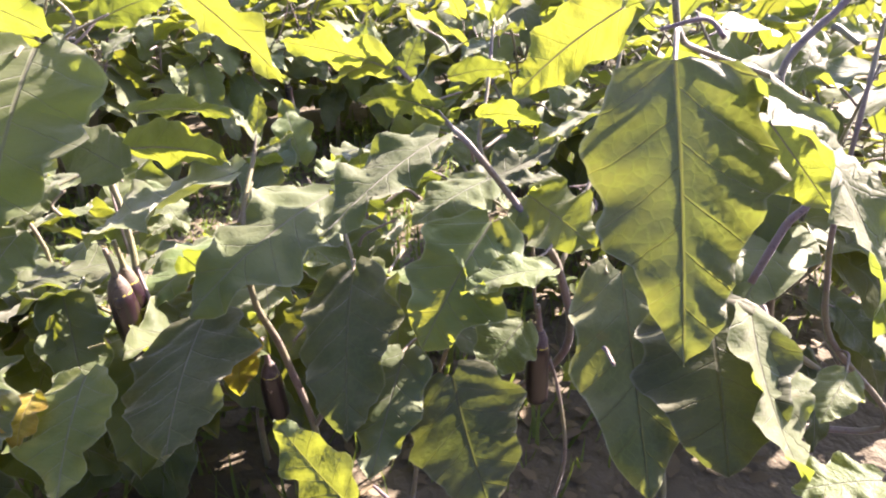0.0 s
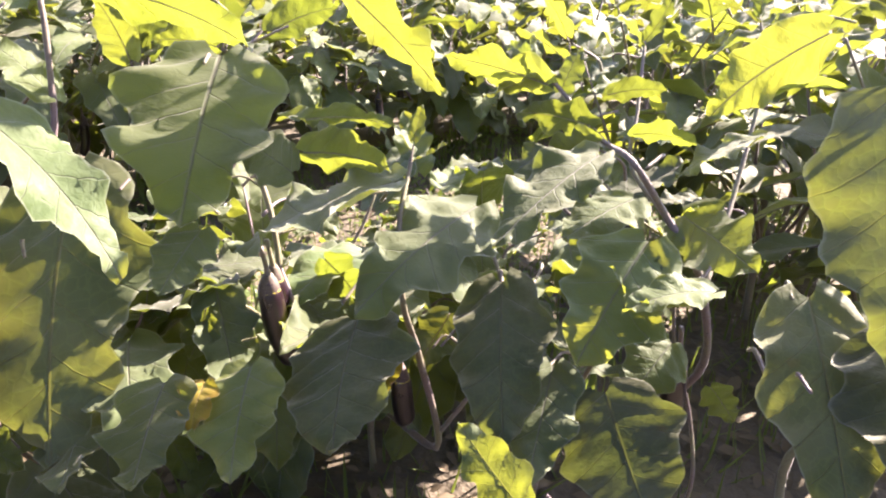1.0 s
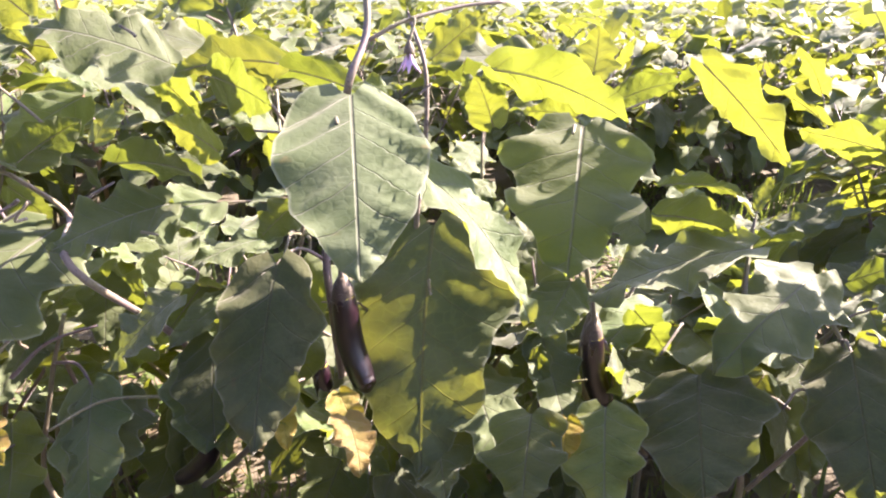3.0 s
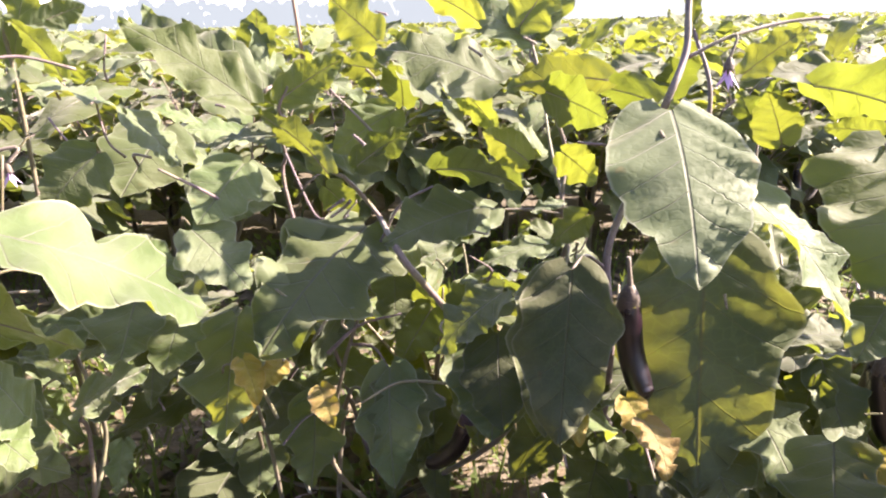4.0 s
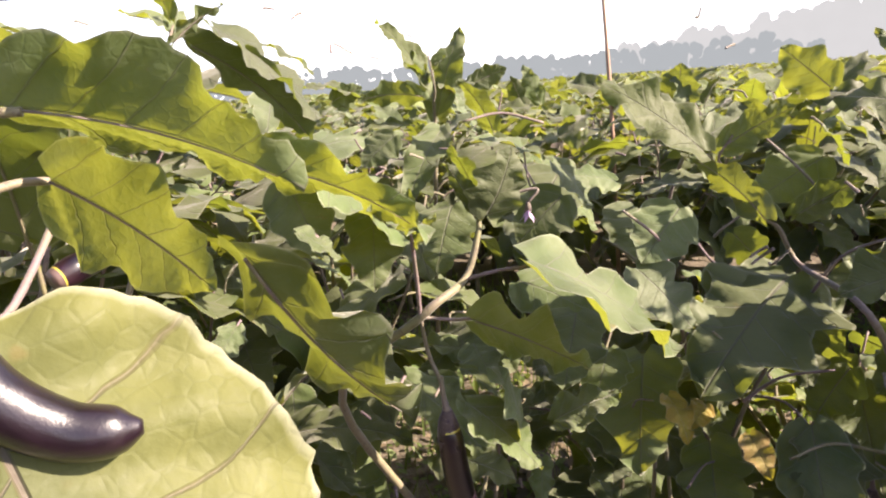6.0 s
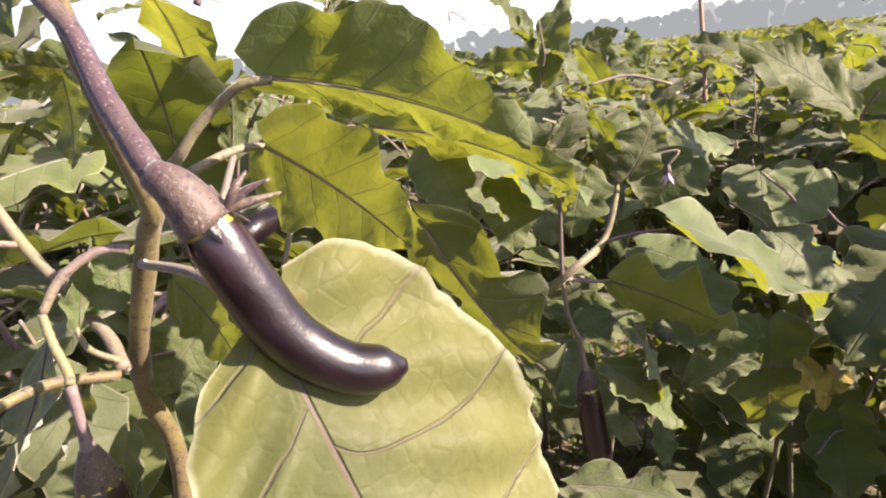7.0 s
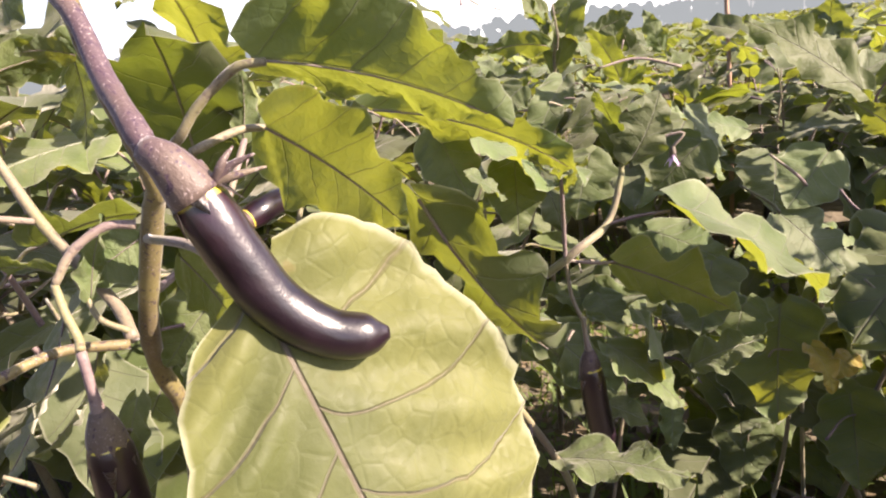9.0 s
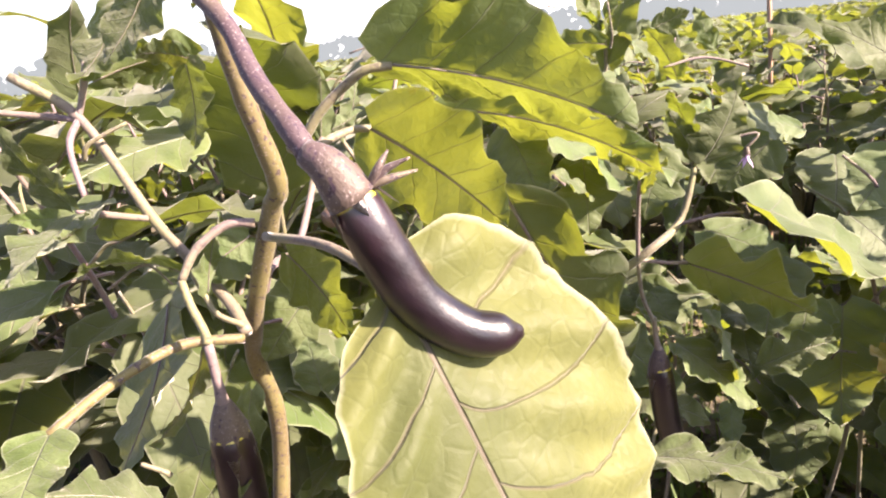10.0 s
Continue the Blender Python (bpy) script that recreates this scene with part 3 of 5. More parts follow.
bush_a = bush(0.42, 0.86, "eggplant bush with a big sunlit lobed leaf hanging in front")
limb(bush_a, [(0.420, 0.860, 0.000), (0.400, 0.840, 0.250), (0.631, 0.798, 0.314), (0.405, 0.725, 0.506), (0.366, 0.701, 0.572)], 0.011, 0.004, WOOD)
limb(bush_a, [(0.400, 0.840, 0.250), (0.704, 0.775, 0.266), (0.559, 0.754, 0.451), (0.505, 0.726, 0.576), (0.471, 0.694, 0.670), (0.470, 0.703, 0.803), (0.489, 0.737, 0.872)], 0.007, 0.003)
limb(bush_a, [(0.370, 0.658, 0.596), (0.394, 0.660, 0.669), (0.414, 0.661, 0.717), (0.365, 0.694, 0.829), (0.419, 0.708, 0.903)], 0.006, 0.005)
limb(bush_a, [(0.365, 0.694, 0.829), (0.254, 0.644, 0.865), (0.211, 0.589, 0.887), (0.198, 0.585, 0.925)], 0.004, 0.004)
hero_leaf(bush_a, (0.473, 0.784, 0.741), (0.487, 0.722, 0.658), (-0.14, -0.83, 0.54), 0.9, 1)
hero_leaf(bush_a, (0.547, 0.788, 0.407), (0.536, 0.682, 0.305), (0.12, -0.63, 0.76), 0.8, 1)
hero_leaf(bush_a, (0.537, 0.842, 0.859), (0.472, 0.848, 0.871), (-0.34, -0.58, 0.74), 1.1, 0)
hero_leaf(bush_a, (0.567, 0.775, 0.495), (0.633, 0.740, 0.423), (-0.32, -0.41, 0.85), 1.0, 5)
hero_leaf(bush_a, (0.552, 0.692, 0.438), (0.483, 0.622, 0.410), (-0.35, -0.44, 0.83), 1.0, 3)
hero_leaf(bush_a, (0.531, 0.947, 0.846), (0.464, 0.854, 0.769), (0.31, -0.51, 0.80), 0.8, 2)
hero_leaf(bush_a, (0.176, 0.494, 0.880), (0.183, 0.387, 0.672), (-0.05, -0.89, 0.45), 1.00, 6)
hero_leaf(bush_a, (0.158, 0.597, 0.908), (0.065, 0.583, 0.831), (-0.21, 0.97, 0.07), 1.20, 2)
hero_leaf(bush_a, (0.245, 0.481, 0.856), (0.288, 0.341, 0.734), (0.49, -0.48, 0.72), 0.72, 2)
hero_leaf(bush_a, (0.235, 0.474, 0.674), (0.223, 0.358, 0.589), (-0.23, -0.56, 0.80), 1.53, 10)
hero_leaf(bush_a, (0.256, 0.442, 0.683), (0.267, 0.324, 0.603), (0.59, -0.42, 0.69), 1.60, 4)
hero_leaf(bush_a, (0.304, 0.318, 0.628), (0.246, 0.320, 0.614), (-0.23, 0.08, 0.97), 1.52, 0)
hero_leaf(bush_a, (0.340, 0.648, 0.794), (0.378, 0.568, 0.728), (0.64, 0.65, -0.41), 1.21, 1)

bush_b = bush(0.1, 0.92, "eggplant bush with pale hairy shoots and yellow-green leaves")
limb(bush_b, [(0.100, 0.920, 0.000), (0.110, 0.900, 0.200), (0.187, 0.787, 0.405), (0.160, 0.760, 0.555), (0.110, 0.715, 0.642), (0.085, 0.730, 0.674), (0.029, 0.707, 0.749), (0.003, 0.793, 0.753), (-0.049, 0.819, 0.805), (-0.071, 0.828, 0.824)], 0.009, 0.003)
limb(bush_b, [(0.085, 0.730, 0.674), (0.048, 0.806, 0.716), (0.059, 0.870, 0.777), (0.067, 0.925, 0.845)], 0.004, 0.003)
limb(bush_b, [(0.160, 0.760, 0.555), (0.227, 0.908, 0.652), (0.283, 1.043, 0.815), (0.273, 1.071, 0.871)], 0.005, 0.003)
limb(bush_b, [(0.181, 0.725, 0.164), (0.188, 0.719, 0.266), (0.171, 0.748, 0.371), (0.136, 0.767, 0.477), (0.121, 0.775, 0.608)], 0.004, 0.003)
limb(bush_b, [(-0.045, 0.724, 0.162), (-0.031, 0.725, 0.279), (0.005, 0.662, 0.491), (0.032, 0.647, 0.575)], 0.005, 0.003)
limb(bush_b, [(-0.190, 0.736, 0.301), (-0.108, 0.751, 0.446), (-0.115, 0.722, 0.574), (-0.150, 0.830, 0.607)], 0.005, 0.003)
hero_leaf(bush_b, (0.055, 0.941, 0.720), (0.150, 0.916, 0.714), (-0.02, -0.18, 0.98), 0.7, 2)
hero_leaf(bush_b, (0.036, 0.863, 0.674), (0.025, 0.939, 0.716), (-0.02, -0.45, 0.89), 0.9, 1)
hero_leaf(bush_b, (0.098, 1.082, 0.780), (0.007, 1.022, 0.772), (-0.01, -0.27, 0.96), 0.7, 0)
hero_leaf(bush_b, (0.079, 1.253, 0.789), (0.029, 1.184, 0.763), (-0.02, -0.49, 0.87), 0.8, 0)
hero_leaf(bush_b, (0.171, 0.904, 0.644), (0.097, 0.877, 0.635), (-0.04, -0.27, 0.96), 0.9, 5)
hero_leaf(bush_b, (0.229, 1.007, 0.741), (0.175, 1.013, 0.753), (-0.06, -0.29, 0.96), 0.7, 1)
hero_leaf(bush_b, (0.170, 0.527, 0.679), (0.172, 0.372, 0.548), (-0.23, -0.63, 0.74), 0.88, 10)
hero_leaf(bush_b, (0.107, 0.740, 0.674), (0.181, 0.664, 0.636), (-0.18, -0.57, 0.80), 1.60, 5)
hero_leaf(bush_b, (0.058, 0.694, 0.655), (-0.024, 0.596, 0.537), (-0.19, -0.68, 0.71), 1.40, 1)
hero_leaf(bush_b, (0.123, 0.627, 0.626), (0.020, 0.604, 0.605), (-0.17, -0.12, 0.98), 1.27, 2)
hero_leaf(bush_b, (-0.007, 0.731, 0.749), (-0.129, 0.590, 0.680), (-0.12, -0.36, 0.93), 0.84, 0)
hero_leaf(bush_b, (0.057, 0.798, 0.672), (-0.039, 0.730, 0.634), (-0.20, -0.24, 0.95), 1.39, 3)
hero_leaf(bush_b, (-0.114, 0.698, 0.585), (-0.102, 0.518, 0.469), (-0.32, -0.53, 0.79), 1.00, 10)
hero_leaf(bush_b, (-0.046, 0.626, 0.512), (-0.076, 0.493, 0.439), (-0.15, -0.45, 0.88), 1.08, 5)
hero_leaf(bush_b, (0.012, 0.587, 0.508), (0.052, 0.460, 0.434), (-0.43, -0.56, 0.71), 1.60, 10)
hero_leaf(bush_b, (0.101, 0.668, 0.531), (0.046, 0.609, 0.489), (0.09, -0.62, 0.78), 1.46, 3)
hero_leaf(bush_b, (-0.088, 0.411, 0.502), (-0.150, 0.436, 0.574), (0.04, -0.93, 0.36), 1.09, 0)
hero_leaf(bush_b, (-0.154, 0.779, 0.656), (-0.284, 0.596, 0.582), (0.09, -0.43, 0.90), 0.97, 1)
hero_leaf(bush_b, (-0.070, 0.815, 0.816), (-0.207, 0.817, 0.846), (0.11, 0.88, 0.46), 0.86, 0)
hero_leaf(bush_b, (-0.008, 0.797, 0.767), (-0.110, 0.793, 0.783), (0.04, 0.88, 0.47), 1.06, 1)
hero_leaf(bush_b, (-0.004, 0.773, 0.751), (-0.082, 0.761, 0.727), (-0.23, 0.92, 0.32), 1.60, 0)
hero_leaf(bush_b, (0.010, 0.835, 0.802), (0.087, 0.833, 0.811), (-0.01, 0.91, 0.41), 1.06, 2)
hero_leaf(bush_b, (0.048, 0.824, 0.754), (0.133, 0.812, 0.744), (0.17, 0.68, 0.71), 1.38, 2)
hero_leaf(bush_b, (-0.052, 0.825, 0.807), (-0.029, 0.844, 0.861), (0.42, 0.78, -0.47), 1.35, 4)
hero_leaf(bush_b, (0.188, 0.756, 0.775), (0.095, 0.757, 0.718), (-0.52, 0.14, 0.84), 1.60, 0)
hero_leaf(bush_b, (0.232, 0.863, 0.854), (0.156, 0.875, 0.815), (-0.01, 0.95, 0.30), 1.09, 3)
hero_leaf(bush_b, (-0.098, 0.814, 0.639), (-0.004, 0.831, 0.668), (-0.25, 0.91, 0.32), 1.16, 1)
hero_leaf(bush_b, (0.179, 0.712, 0.438), (0.207, 0.680, 0.406), (0.53, 0.78, -0.33), 1.60, 1)
hanging_fruit(bush_b, (0.129, 0.726, 0.521), 0.115, (0.004, -0.01), 0.0165, 3, "dark purple fruit")

bush_c = bush(-0.34, 0.92, "eggplant bush with broad shaded leaves and slim purple fruit")
limb(bush_c, [(-0.340, 0.920, 0.000), (-0.330, 0.900, 0.200), (-0.200, 0.763, 0.242), (-0.225, 0.727, 0.442), (-0.241, 0.689, 0.547), (-0.250, 0.715, 0.646), (-0.245, 0.773, 0.708), (-0.244, 0.778, 0.718)], 0.009, 0.003)
limb(bush_c, [(-0.330, 0.900, 0.200), (-0.457, 0.784, 0.400), (-0.457, 0.823, 0.525), (-0.487, 0.865, 0.634), (-0.542, 0.887, 0.724), (-0.543, 0.907, 0.811), (-0.523, 0.930, 0.858), (-0.566, 0.931, 0.905)], 0.008, 0.003)
limb(bush_c, [(-0.543, 0.907, 0.811), (-0.507, 0.922, 0.840), (-0.474, 0.968, 0.889)], 0.003, 0.002)
limb(bush_c, [(-0.330, 0.900, 0.200), (-0.616, 0.793, 0.304), (-0.597, 0.806, 0.445), (-0.587, 0.819, 0.516)], 0.006, 0.004)
limb(bush_c, [(-0.457, 0.823, 0.525), (-0.413, 0.764, 0.473), (-0.405, 0.736, 0.415)], 0.004, 0.003)
hero_leaf(bush_c, (-0.492, 0.997, 0.710), (-0.328, 0.993, 0.701), (0.05, -0.13, 0.99), 0.5, 2)
hero_leaf(bush_c, (-0.312, 0.796, 0.424), (-0.286, 0.715, 0.372), (0.24, -0.61, 0.75), 1.1, 5)
hero_leaf(bush_c, (-0.566, 0.846, 0.640), (-0.595, 0.768, 0.595), (0.17, -0.73, 0.66), 1.0, 5)
hero_leaf(bush_c, (-0.390, 0.871, 0.578), (-0.427, 0.814, 0.575), (0.14, -0.30, 0.94), 1.0, 2)
hero_leaf(bush_c, (-0.227, 0.838, 0.509), (-0.182, 0.805, 0.555), (0.10, -0.39, 0.92), 1.0, 0)
hero_leaf(bush_c, (-0.427, 0.846, 0.641), (-0.349, 0.773, 0.604), (0.15, -0.31, 0.94), 0.9, 1)
hero_leaf(bush_c, (-0.742, 1.112, 0.729), (-0.747, 0.979, 0.685), (0.37, -0.52, 0.77), 1.1, 1)
hero_leaf(bush_c, (-0.605, 1.257, 0.798), (-0.631, 1.182, 0.758), (0.17, -0.34, 0.92), 0.9, 0)
hero_leaf(bush_c, (-0.539, 1.280, 0.731), (-0.495, 1.203, 0.687), (0.11, -0.27, 0.96), 0.7, 2)
hero_leaf(bush_c, (-0.295, 0.653, 0.540), (-0.286, 0.482, 0.475), (-0.38, -0.34, 0.86), 1.60, 10)
hero_leaf(bush_c, (-0.254, 0.705, 0.709), (-0.458, 0.669, 0.616), (-0.41, -0.01, 0.91), 1.60, 0)
hero_leaf(bush_c, (-0.375, 0.729, 0.734), (-0.265, 0.746, 0.710), (-0.02, 0.86, 0.51), 1.60, 2)
hero_leaf(bush_c, (-0.372, 0.741, 0.774), (-0.259, 0.784, 0.756), (-0.21, 0.80, 0.56), 0.62, 2)
hero_leaf(bush_c, (-0.387, 0.715, 0.712), (-0.447, 0.695, 0.762), (0.61, -0.63, 0.48), 1.54, 3)
hero_leaf(bush_c, (-0.489, 0.774, 0.842), (-0.474, 0.586, 0.683), (0.14, -0.63, 0.76), 1.49, 0)
hero_leaf(bush_c, (-0.409, 0.580, 0.510), (-0.393, 0.460, 0.443), (-0.18, -0.50, 0.85), 1.49, 0)
hero_leaf(bush_c, (-0.501, 0.545, 0.503), (-0.487, 0.432, 0.449), (-0.19, -0.44, 0.88), 1.60, 5)
hero_leaf(bush_c, (-0.472, 0.627, 0.664), (-0.496, 0.557, 0.611), (0.06, -0.61, 0.79), 1.37, 3)
hero_leaf(bush_c, (-0.340, 0.798, 0.932), (-0.205, 0.824, 0.792), (0.21, 0.90, 0.37), 0.69, 0)
hero_leaf(bush_c, (-0.496, 0.910, 0.895), (-0.492, 0.914, 0.975), (0.23, 0.97, -0.05), 1.60, 1)
hero_leaf(bush_c, (-0.455, 0.866, 0.864), (-0.359, 0.884, 0.898), (-0.31, 0.87, 0.39), 1.16, 2)
hero_leaf(bush_c, (-0.504, 0.799, 0.850), (-0.578, 0.775, 0.857), (-0.21, 0.81, 0.54), 1.36, 2)
hero_leaf(bush_c, (-0.271, 0.712, 0.480), (-0.263, 0.648, 0.425), (-0.02, -0.65, 0.76), 1.60, 9)
hero_leaf(bush_c, (-0.455, 0.553, 0.502), (-0.450, 0.499, 0.471), (-0.04, -0.49, 0.87), 1.60, 9)
hero_leaf(bush_c, (-0.187, 0.796, 0.475), (-0.231, 0.742, 0.412), (0.03, 0.75, -0.66), 1.29, 3)
hero_leaf(bush_c, (-0.529, 0.716, 0.502), (-0.539, 0.668, 0.445), (0.29, 0.71, -0.65), 1.60, 3)
hero_leaf(bush_c, (-0.388, 0.834, 0.534), (-0.328, 0.809, 0.473), (0.24, 0.96, -0.15), 1.48, 1)
hanging_fruit(bush_c, (-0.451, 0.746, 0.590), 0.135, (0.035, -0.01), 0.019, 5, "dark purple fruit")
hanging_fruit(bush_c, (-0.455, 0.778, 0.587), 0.115, (0.03, 0.0), 0.017, 6, "dark purple fruit")
hanging_fruit(bush_c, (-0.261, 0.751, 0.445), 0.10, (0.01, 0.0), 0.017, 7, "dark purple fruit with a long green cap")

bush_d = bush(-0.86, 0.78, "eggplant bush with a large grey-green drooping leaf and a curved fruit")
limb(bush_d, [(-0.860, 0.780, 0.000), (-0.844, 0.621, 0.172), (-0.815, 0.613, 0.394), (-0.802, 0.575, 0.565), (-0.827, 0.612, 0.677), (-0.811, 0.662, 0.772), (-0.751, 0.555, 0.905), (-0.739, 0.590, 0.971), (-0.747, 0.615, 1.037), (-0.750, 0.651, 1.123)], 0.009, 0.005)
limb(bush_d, [(-0.735, 0.589, 0.965), (-0.697, 0.617, 0.987), (-0.645, 0.672, 1.003), (-0.594, 0.710, 1.009)], 0.0035, 0.003)
limb(bush_d, [(-0.800, 0.820, 0.050), (-0.636, 0.789, 0.400), (-0.734, 0.752, 0.628), (-0.734, 0.777, 0.770), (-0.741, 0.807, 0.902), (-0.774, 0.831, 0.978)], 0.008, 0.004)
limb(bush_d, [(-0.800, 0.820, 0.050), (-0.622, 0.866, 0.448), (-0.658, 0.877, 0.630), (-0.667, 0.881, 0.752), (-0.673, 0.906, 0.816)], 0.005, 0.0025)
limb(bush_d, [(-1.033, 0.835, 0.864), (-0.990, 0.768, 0.801), (-0.936, 0.700, 0.722), (-0.898, 0.631, 0.660)], 0.003, 0.004)
hero_leaf(bush_d, (-0.904, 0.652, 0.621), (-0.883, 0.493, 0.399), (0.38, -0.73, 0.56), 0.92, 5)
hero_leaf(bush_d, (-0.672, 0.909, 0.822), (-0.717, 0.930, 0.896), (0.06, -0.91, 0.42), 1.15, 0)
hero_leaf(bush_d, (-0.673, 0.906, 0.816), (-0.546, 0.941, 0.840), (0.06, -0.18, 0.98), 0.6, 2)
hero_leaf(bush_d, (-0.650, 0.871, 0.719), (-0.678, 0.799, 0.690), (0.29, -0.64, 0.71), 1.0, 1)
hero_leaf(bush_d, (-0.733, 0.780, 0.778), (-0.857, 0.817, 0.849), (0.49, -0.26, 0.83), 0.8, 1)
hero_leaf(bush_d, (-0.876, 0.773, 0.885), (-0.783, 0.810, 0.877), (0.50, -0.39, 0.78), 0.8, 5)
hero_leaf(bush_d, (-0.806, 0.556, 0.390), (-0.702, 0.531, 0.357), (0.21, -0.58, 0.79), 1.0, 5)
hero_leaf(bush_d, (-0.551, 0.838, 0.922), (-0.721, 0.760, 0.928), (0.06, -0.39, 0.92), 1.0, 0)
hero_leaf(bush_d, (-0.673, 0.924, 0.816), (-0.669, 0.965, 0.903), (0.13, -0.83, 0.54), 1.0, 1)
hero_leaf(bush_d, (-0.918, 0.654, 0.735), (-0.951, 0.600, 0.728), (0.17, -0.31, 0.94), 0.9, 0)
hero_leaf(bush_d, (-1.039, 0.851, 0.771), (-1.120, 0.773, 0.816), (0.46, -0.41, 0.78), 0.8, 1)
hero_leaf(bush_d, (-0.658, 0.556, 0.814), (-0.505, 0.515, 0.653), (0.69, -0.18, 0.70), 0.82, 2)
hero_leaf(bush_d, (-0.709, 0.748, 0.676), (-0.644, 0.507, 0.385), (-0.08, -0.78, 0.63), 1.14, 10)
hero_leaf(bush_d, (-0.739, 0.541, 0.905), (-0.657, 0.378, 0.744), (0.33, -0.57, 0.75), 1.20, 8)
hero_leaf(bush_d, (-0.841, 0.503, 0.687), (-0.788, 0.342, 0.517), (0.14, -0.70, 0.70), 0.97, 10)
hero_leaf(bush_d, (-0.726, 0.557, 0.766), (-0.707, 0.544, 0.696), (0.35, -0.90, 0.26), 1.60, 3)
hero_leaf(bush_d, (-0.596, 0.665, 0.928), (-0.422, 0.717, 0.860), (-0.04, 0.84, 0.54), 0.98, 2)
hero_leaf(bush_d, (-0.629, 0.804, 0.828), (-0.660, 0.800, 0.905), (0.26, 0.95, 0.16), 1.60, 3)
hero_leaf(bush_d, (-0.808, 0.500, 0.943), (-0.929, 0.468, 0.931), (-0.26, 0.79, 0.55), 1.13, 2)
hero_leaf(bush_d, (-0.873, 0.464, 0.930), (-0.788, 0.447, 0.902), (0.26, 0.94, 0.23), 1.30, 3)
hero_leaf(bush_d, (-0.915, 0.510, 0.831), (-0.980, 0.496, 0.869), (0.01, 0.93, 0.37), 1.60, 3)
hero_leaf(bush_d, (-0.871, 0.553, 0.661), (-0.824, 0.385, 0.490), (0.23, -0.66, 0.72), 0.94, 10)
hero_leaf(bush_d, (-0.707, 0.418, 0.539), (-0.662, 0.364, 0.505), (0.46, -0.16, 0.87), 1.60, 9)
hero_leaf(bush_d, (-0.813, 0.439, 0.522), (-0.779, 0.397, 0.485), (0.29, -0.50, 0.82), 1.31, 9)
hero_leaf(bush_d, (-0.747, 0.477, 0.527), (-0.702, 0.445, 0.482), (0.26, -0.64, 0.72), 1.39, 9)
hero_leaf(bush_d, (-0.679, 0.665, 0.940), (-0.611, 0.680, 0.999), (-0.24, 0.97, 0.03), 0.93, 0)
hero_leaf(bush_d, (-0.768, 0.595, 0.907), (-0.944, 0.513, 0.932), (-0.28, 0.77, 0.58), 0.60, 2)
hero_leaf(bush_d, (-0.798, 0.685, 0.955), (-0.887, 0.645, 0.914), (-0.25, -0.37, 0.90), 1.60, 2)
hero_leaf(bush_d, (-0.844, 0.561, 0.751), (-0.889, 0.536, 0.704), (-0.62, 0.77, 0.18), 1.60, 0)
hero_leaf(bush_d, (-0.631, 0.747, 0.508), (-0.635, 0.703, 0.442), (0.11, 0.83, -0.55), 1.55, 3)
hanging_fruit(bush_d, (-0.780, 0.555, 0.699), 0.155, (0.045, -0.02), 0.0195, 8, "curved dark purple fruit")
hanging_fruit(bush_d, (-0.855, 0.599, 0.542), 0.13, (0.05, 0.02), 0.016, 9, "dark purple fruit")
flower(bush_d, (-0.689, 0.606, 0.954), 0.022)

bush_e = bush(-1.28, 0.62, "eggplant bush with upright young shoots and grey-green leaves")
limb(bush_e, [(-1.280, 0.620, 0.000), (-0.992, 0.617, 0.299), (-1.011, 0.498, 0.540), (-1.023, 0.358, 0.716), (-1.165, 0.485, 0.726), (-1.175, 0.430, 0.793), (-1.203, 0.416, 0.814), (-1.260, 0.399, 0.887)], 0.008, 0.0025)
limb(bush_e, [(-1.200, 0.660, 0.050), (-0.946, 0.709, 0.592), (-0.939, 0.700, 0.720), (-0.948, 0.730, 0.810), (-0.954, 0.657, 0.901), (-0.986, 0.665, 0.983)], 0.006, 0.003)
limb(bush_e, [(-1.300, 0.600, 0.020), (-1.436, 0.450, 0.118), (-1.433, 0.398, 0.315)], 0.006, 0.005, WOOD)
limb(bush_e, [(-1.220, 0.550, 0.020), (-1.236, 0.404, 0.268), (-1.217, 0.428, 0.451), (-1.176, 0.450, 0.584)], 0.006, 0.004, WOOD)
limb(bush_e, [(-1.300, 0.600, 0.050), (-1.466, 0.585, 0.665), (-1.455, 0.576, 0.786), (-1.310, 0.407, 0.913), (-1.317, 0.466, 0.927)], 0.006, 0.003)
limb(bush_e, [(-1.455, 0.576, 0.786), (-1.331, 0.508, 0.704), (-1.273, 0.485, 0.698)], 0.003, 0.003)
hero_leaf(bush_e, (-1.183, 0.462, 0.707), (-1.156, 0.208, 0.605), (0.44, -0.24, 0.87), 1.1, 0, (-1.165, 0.485, 0.726))
hero_leaf(bush_e, (-1.213, 0.451, 0.574), (-1.214, 0.343, 0.482), (0.81, 0.22, 0.54), 0.8, 4)
hero_leaf(bush_e, (-1.039, 0.644, 0.712), (-1.135, 0.499, 0.688), (0.34, -0.40, 0.85), 1.0, 1)
hero_leaf(bush_e, (-1.158, 0.434, 0.812), (-1.090, 0.459, 0.869), (0.21, -0.67, 0.71), 0.8, 2)
hero_leaf(bush_e, (-1.178, 0.434, 0.809), (-1.293, 0.377, 0.898), (0.55, -0.05, 0.83), 0.65, 4)
hero_leaf(bush_e, (-1.310, 0.407, 0.911), (-1.534, 0.351, 1.023), (0.58, -0.24, 0.78), 0.75, 2)
hero_leaf(bush_e, (-1.314, 0.467, 0.922), (-1.288, 0.612, 0.960), (0.37, -0.47, 0.80), 0.8, 0)
hero_leaf(bush_e, (-1.330, 0.444, 0.900), (-1.375, 0.460, 1.027), (0.85, -0.33, 0.42), 0.6, 1)
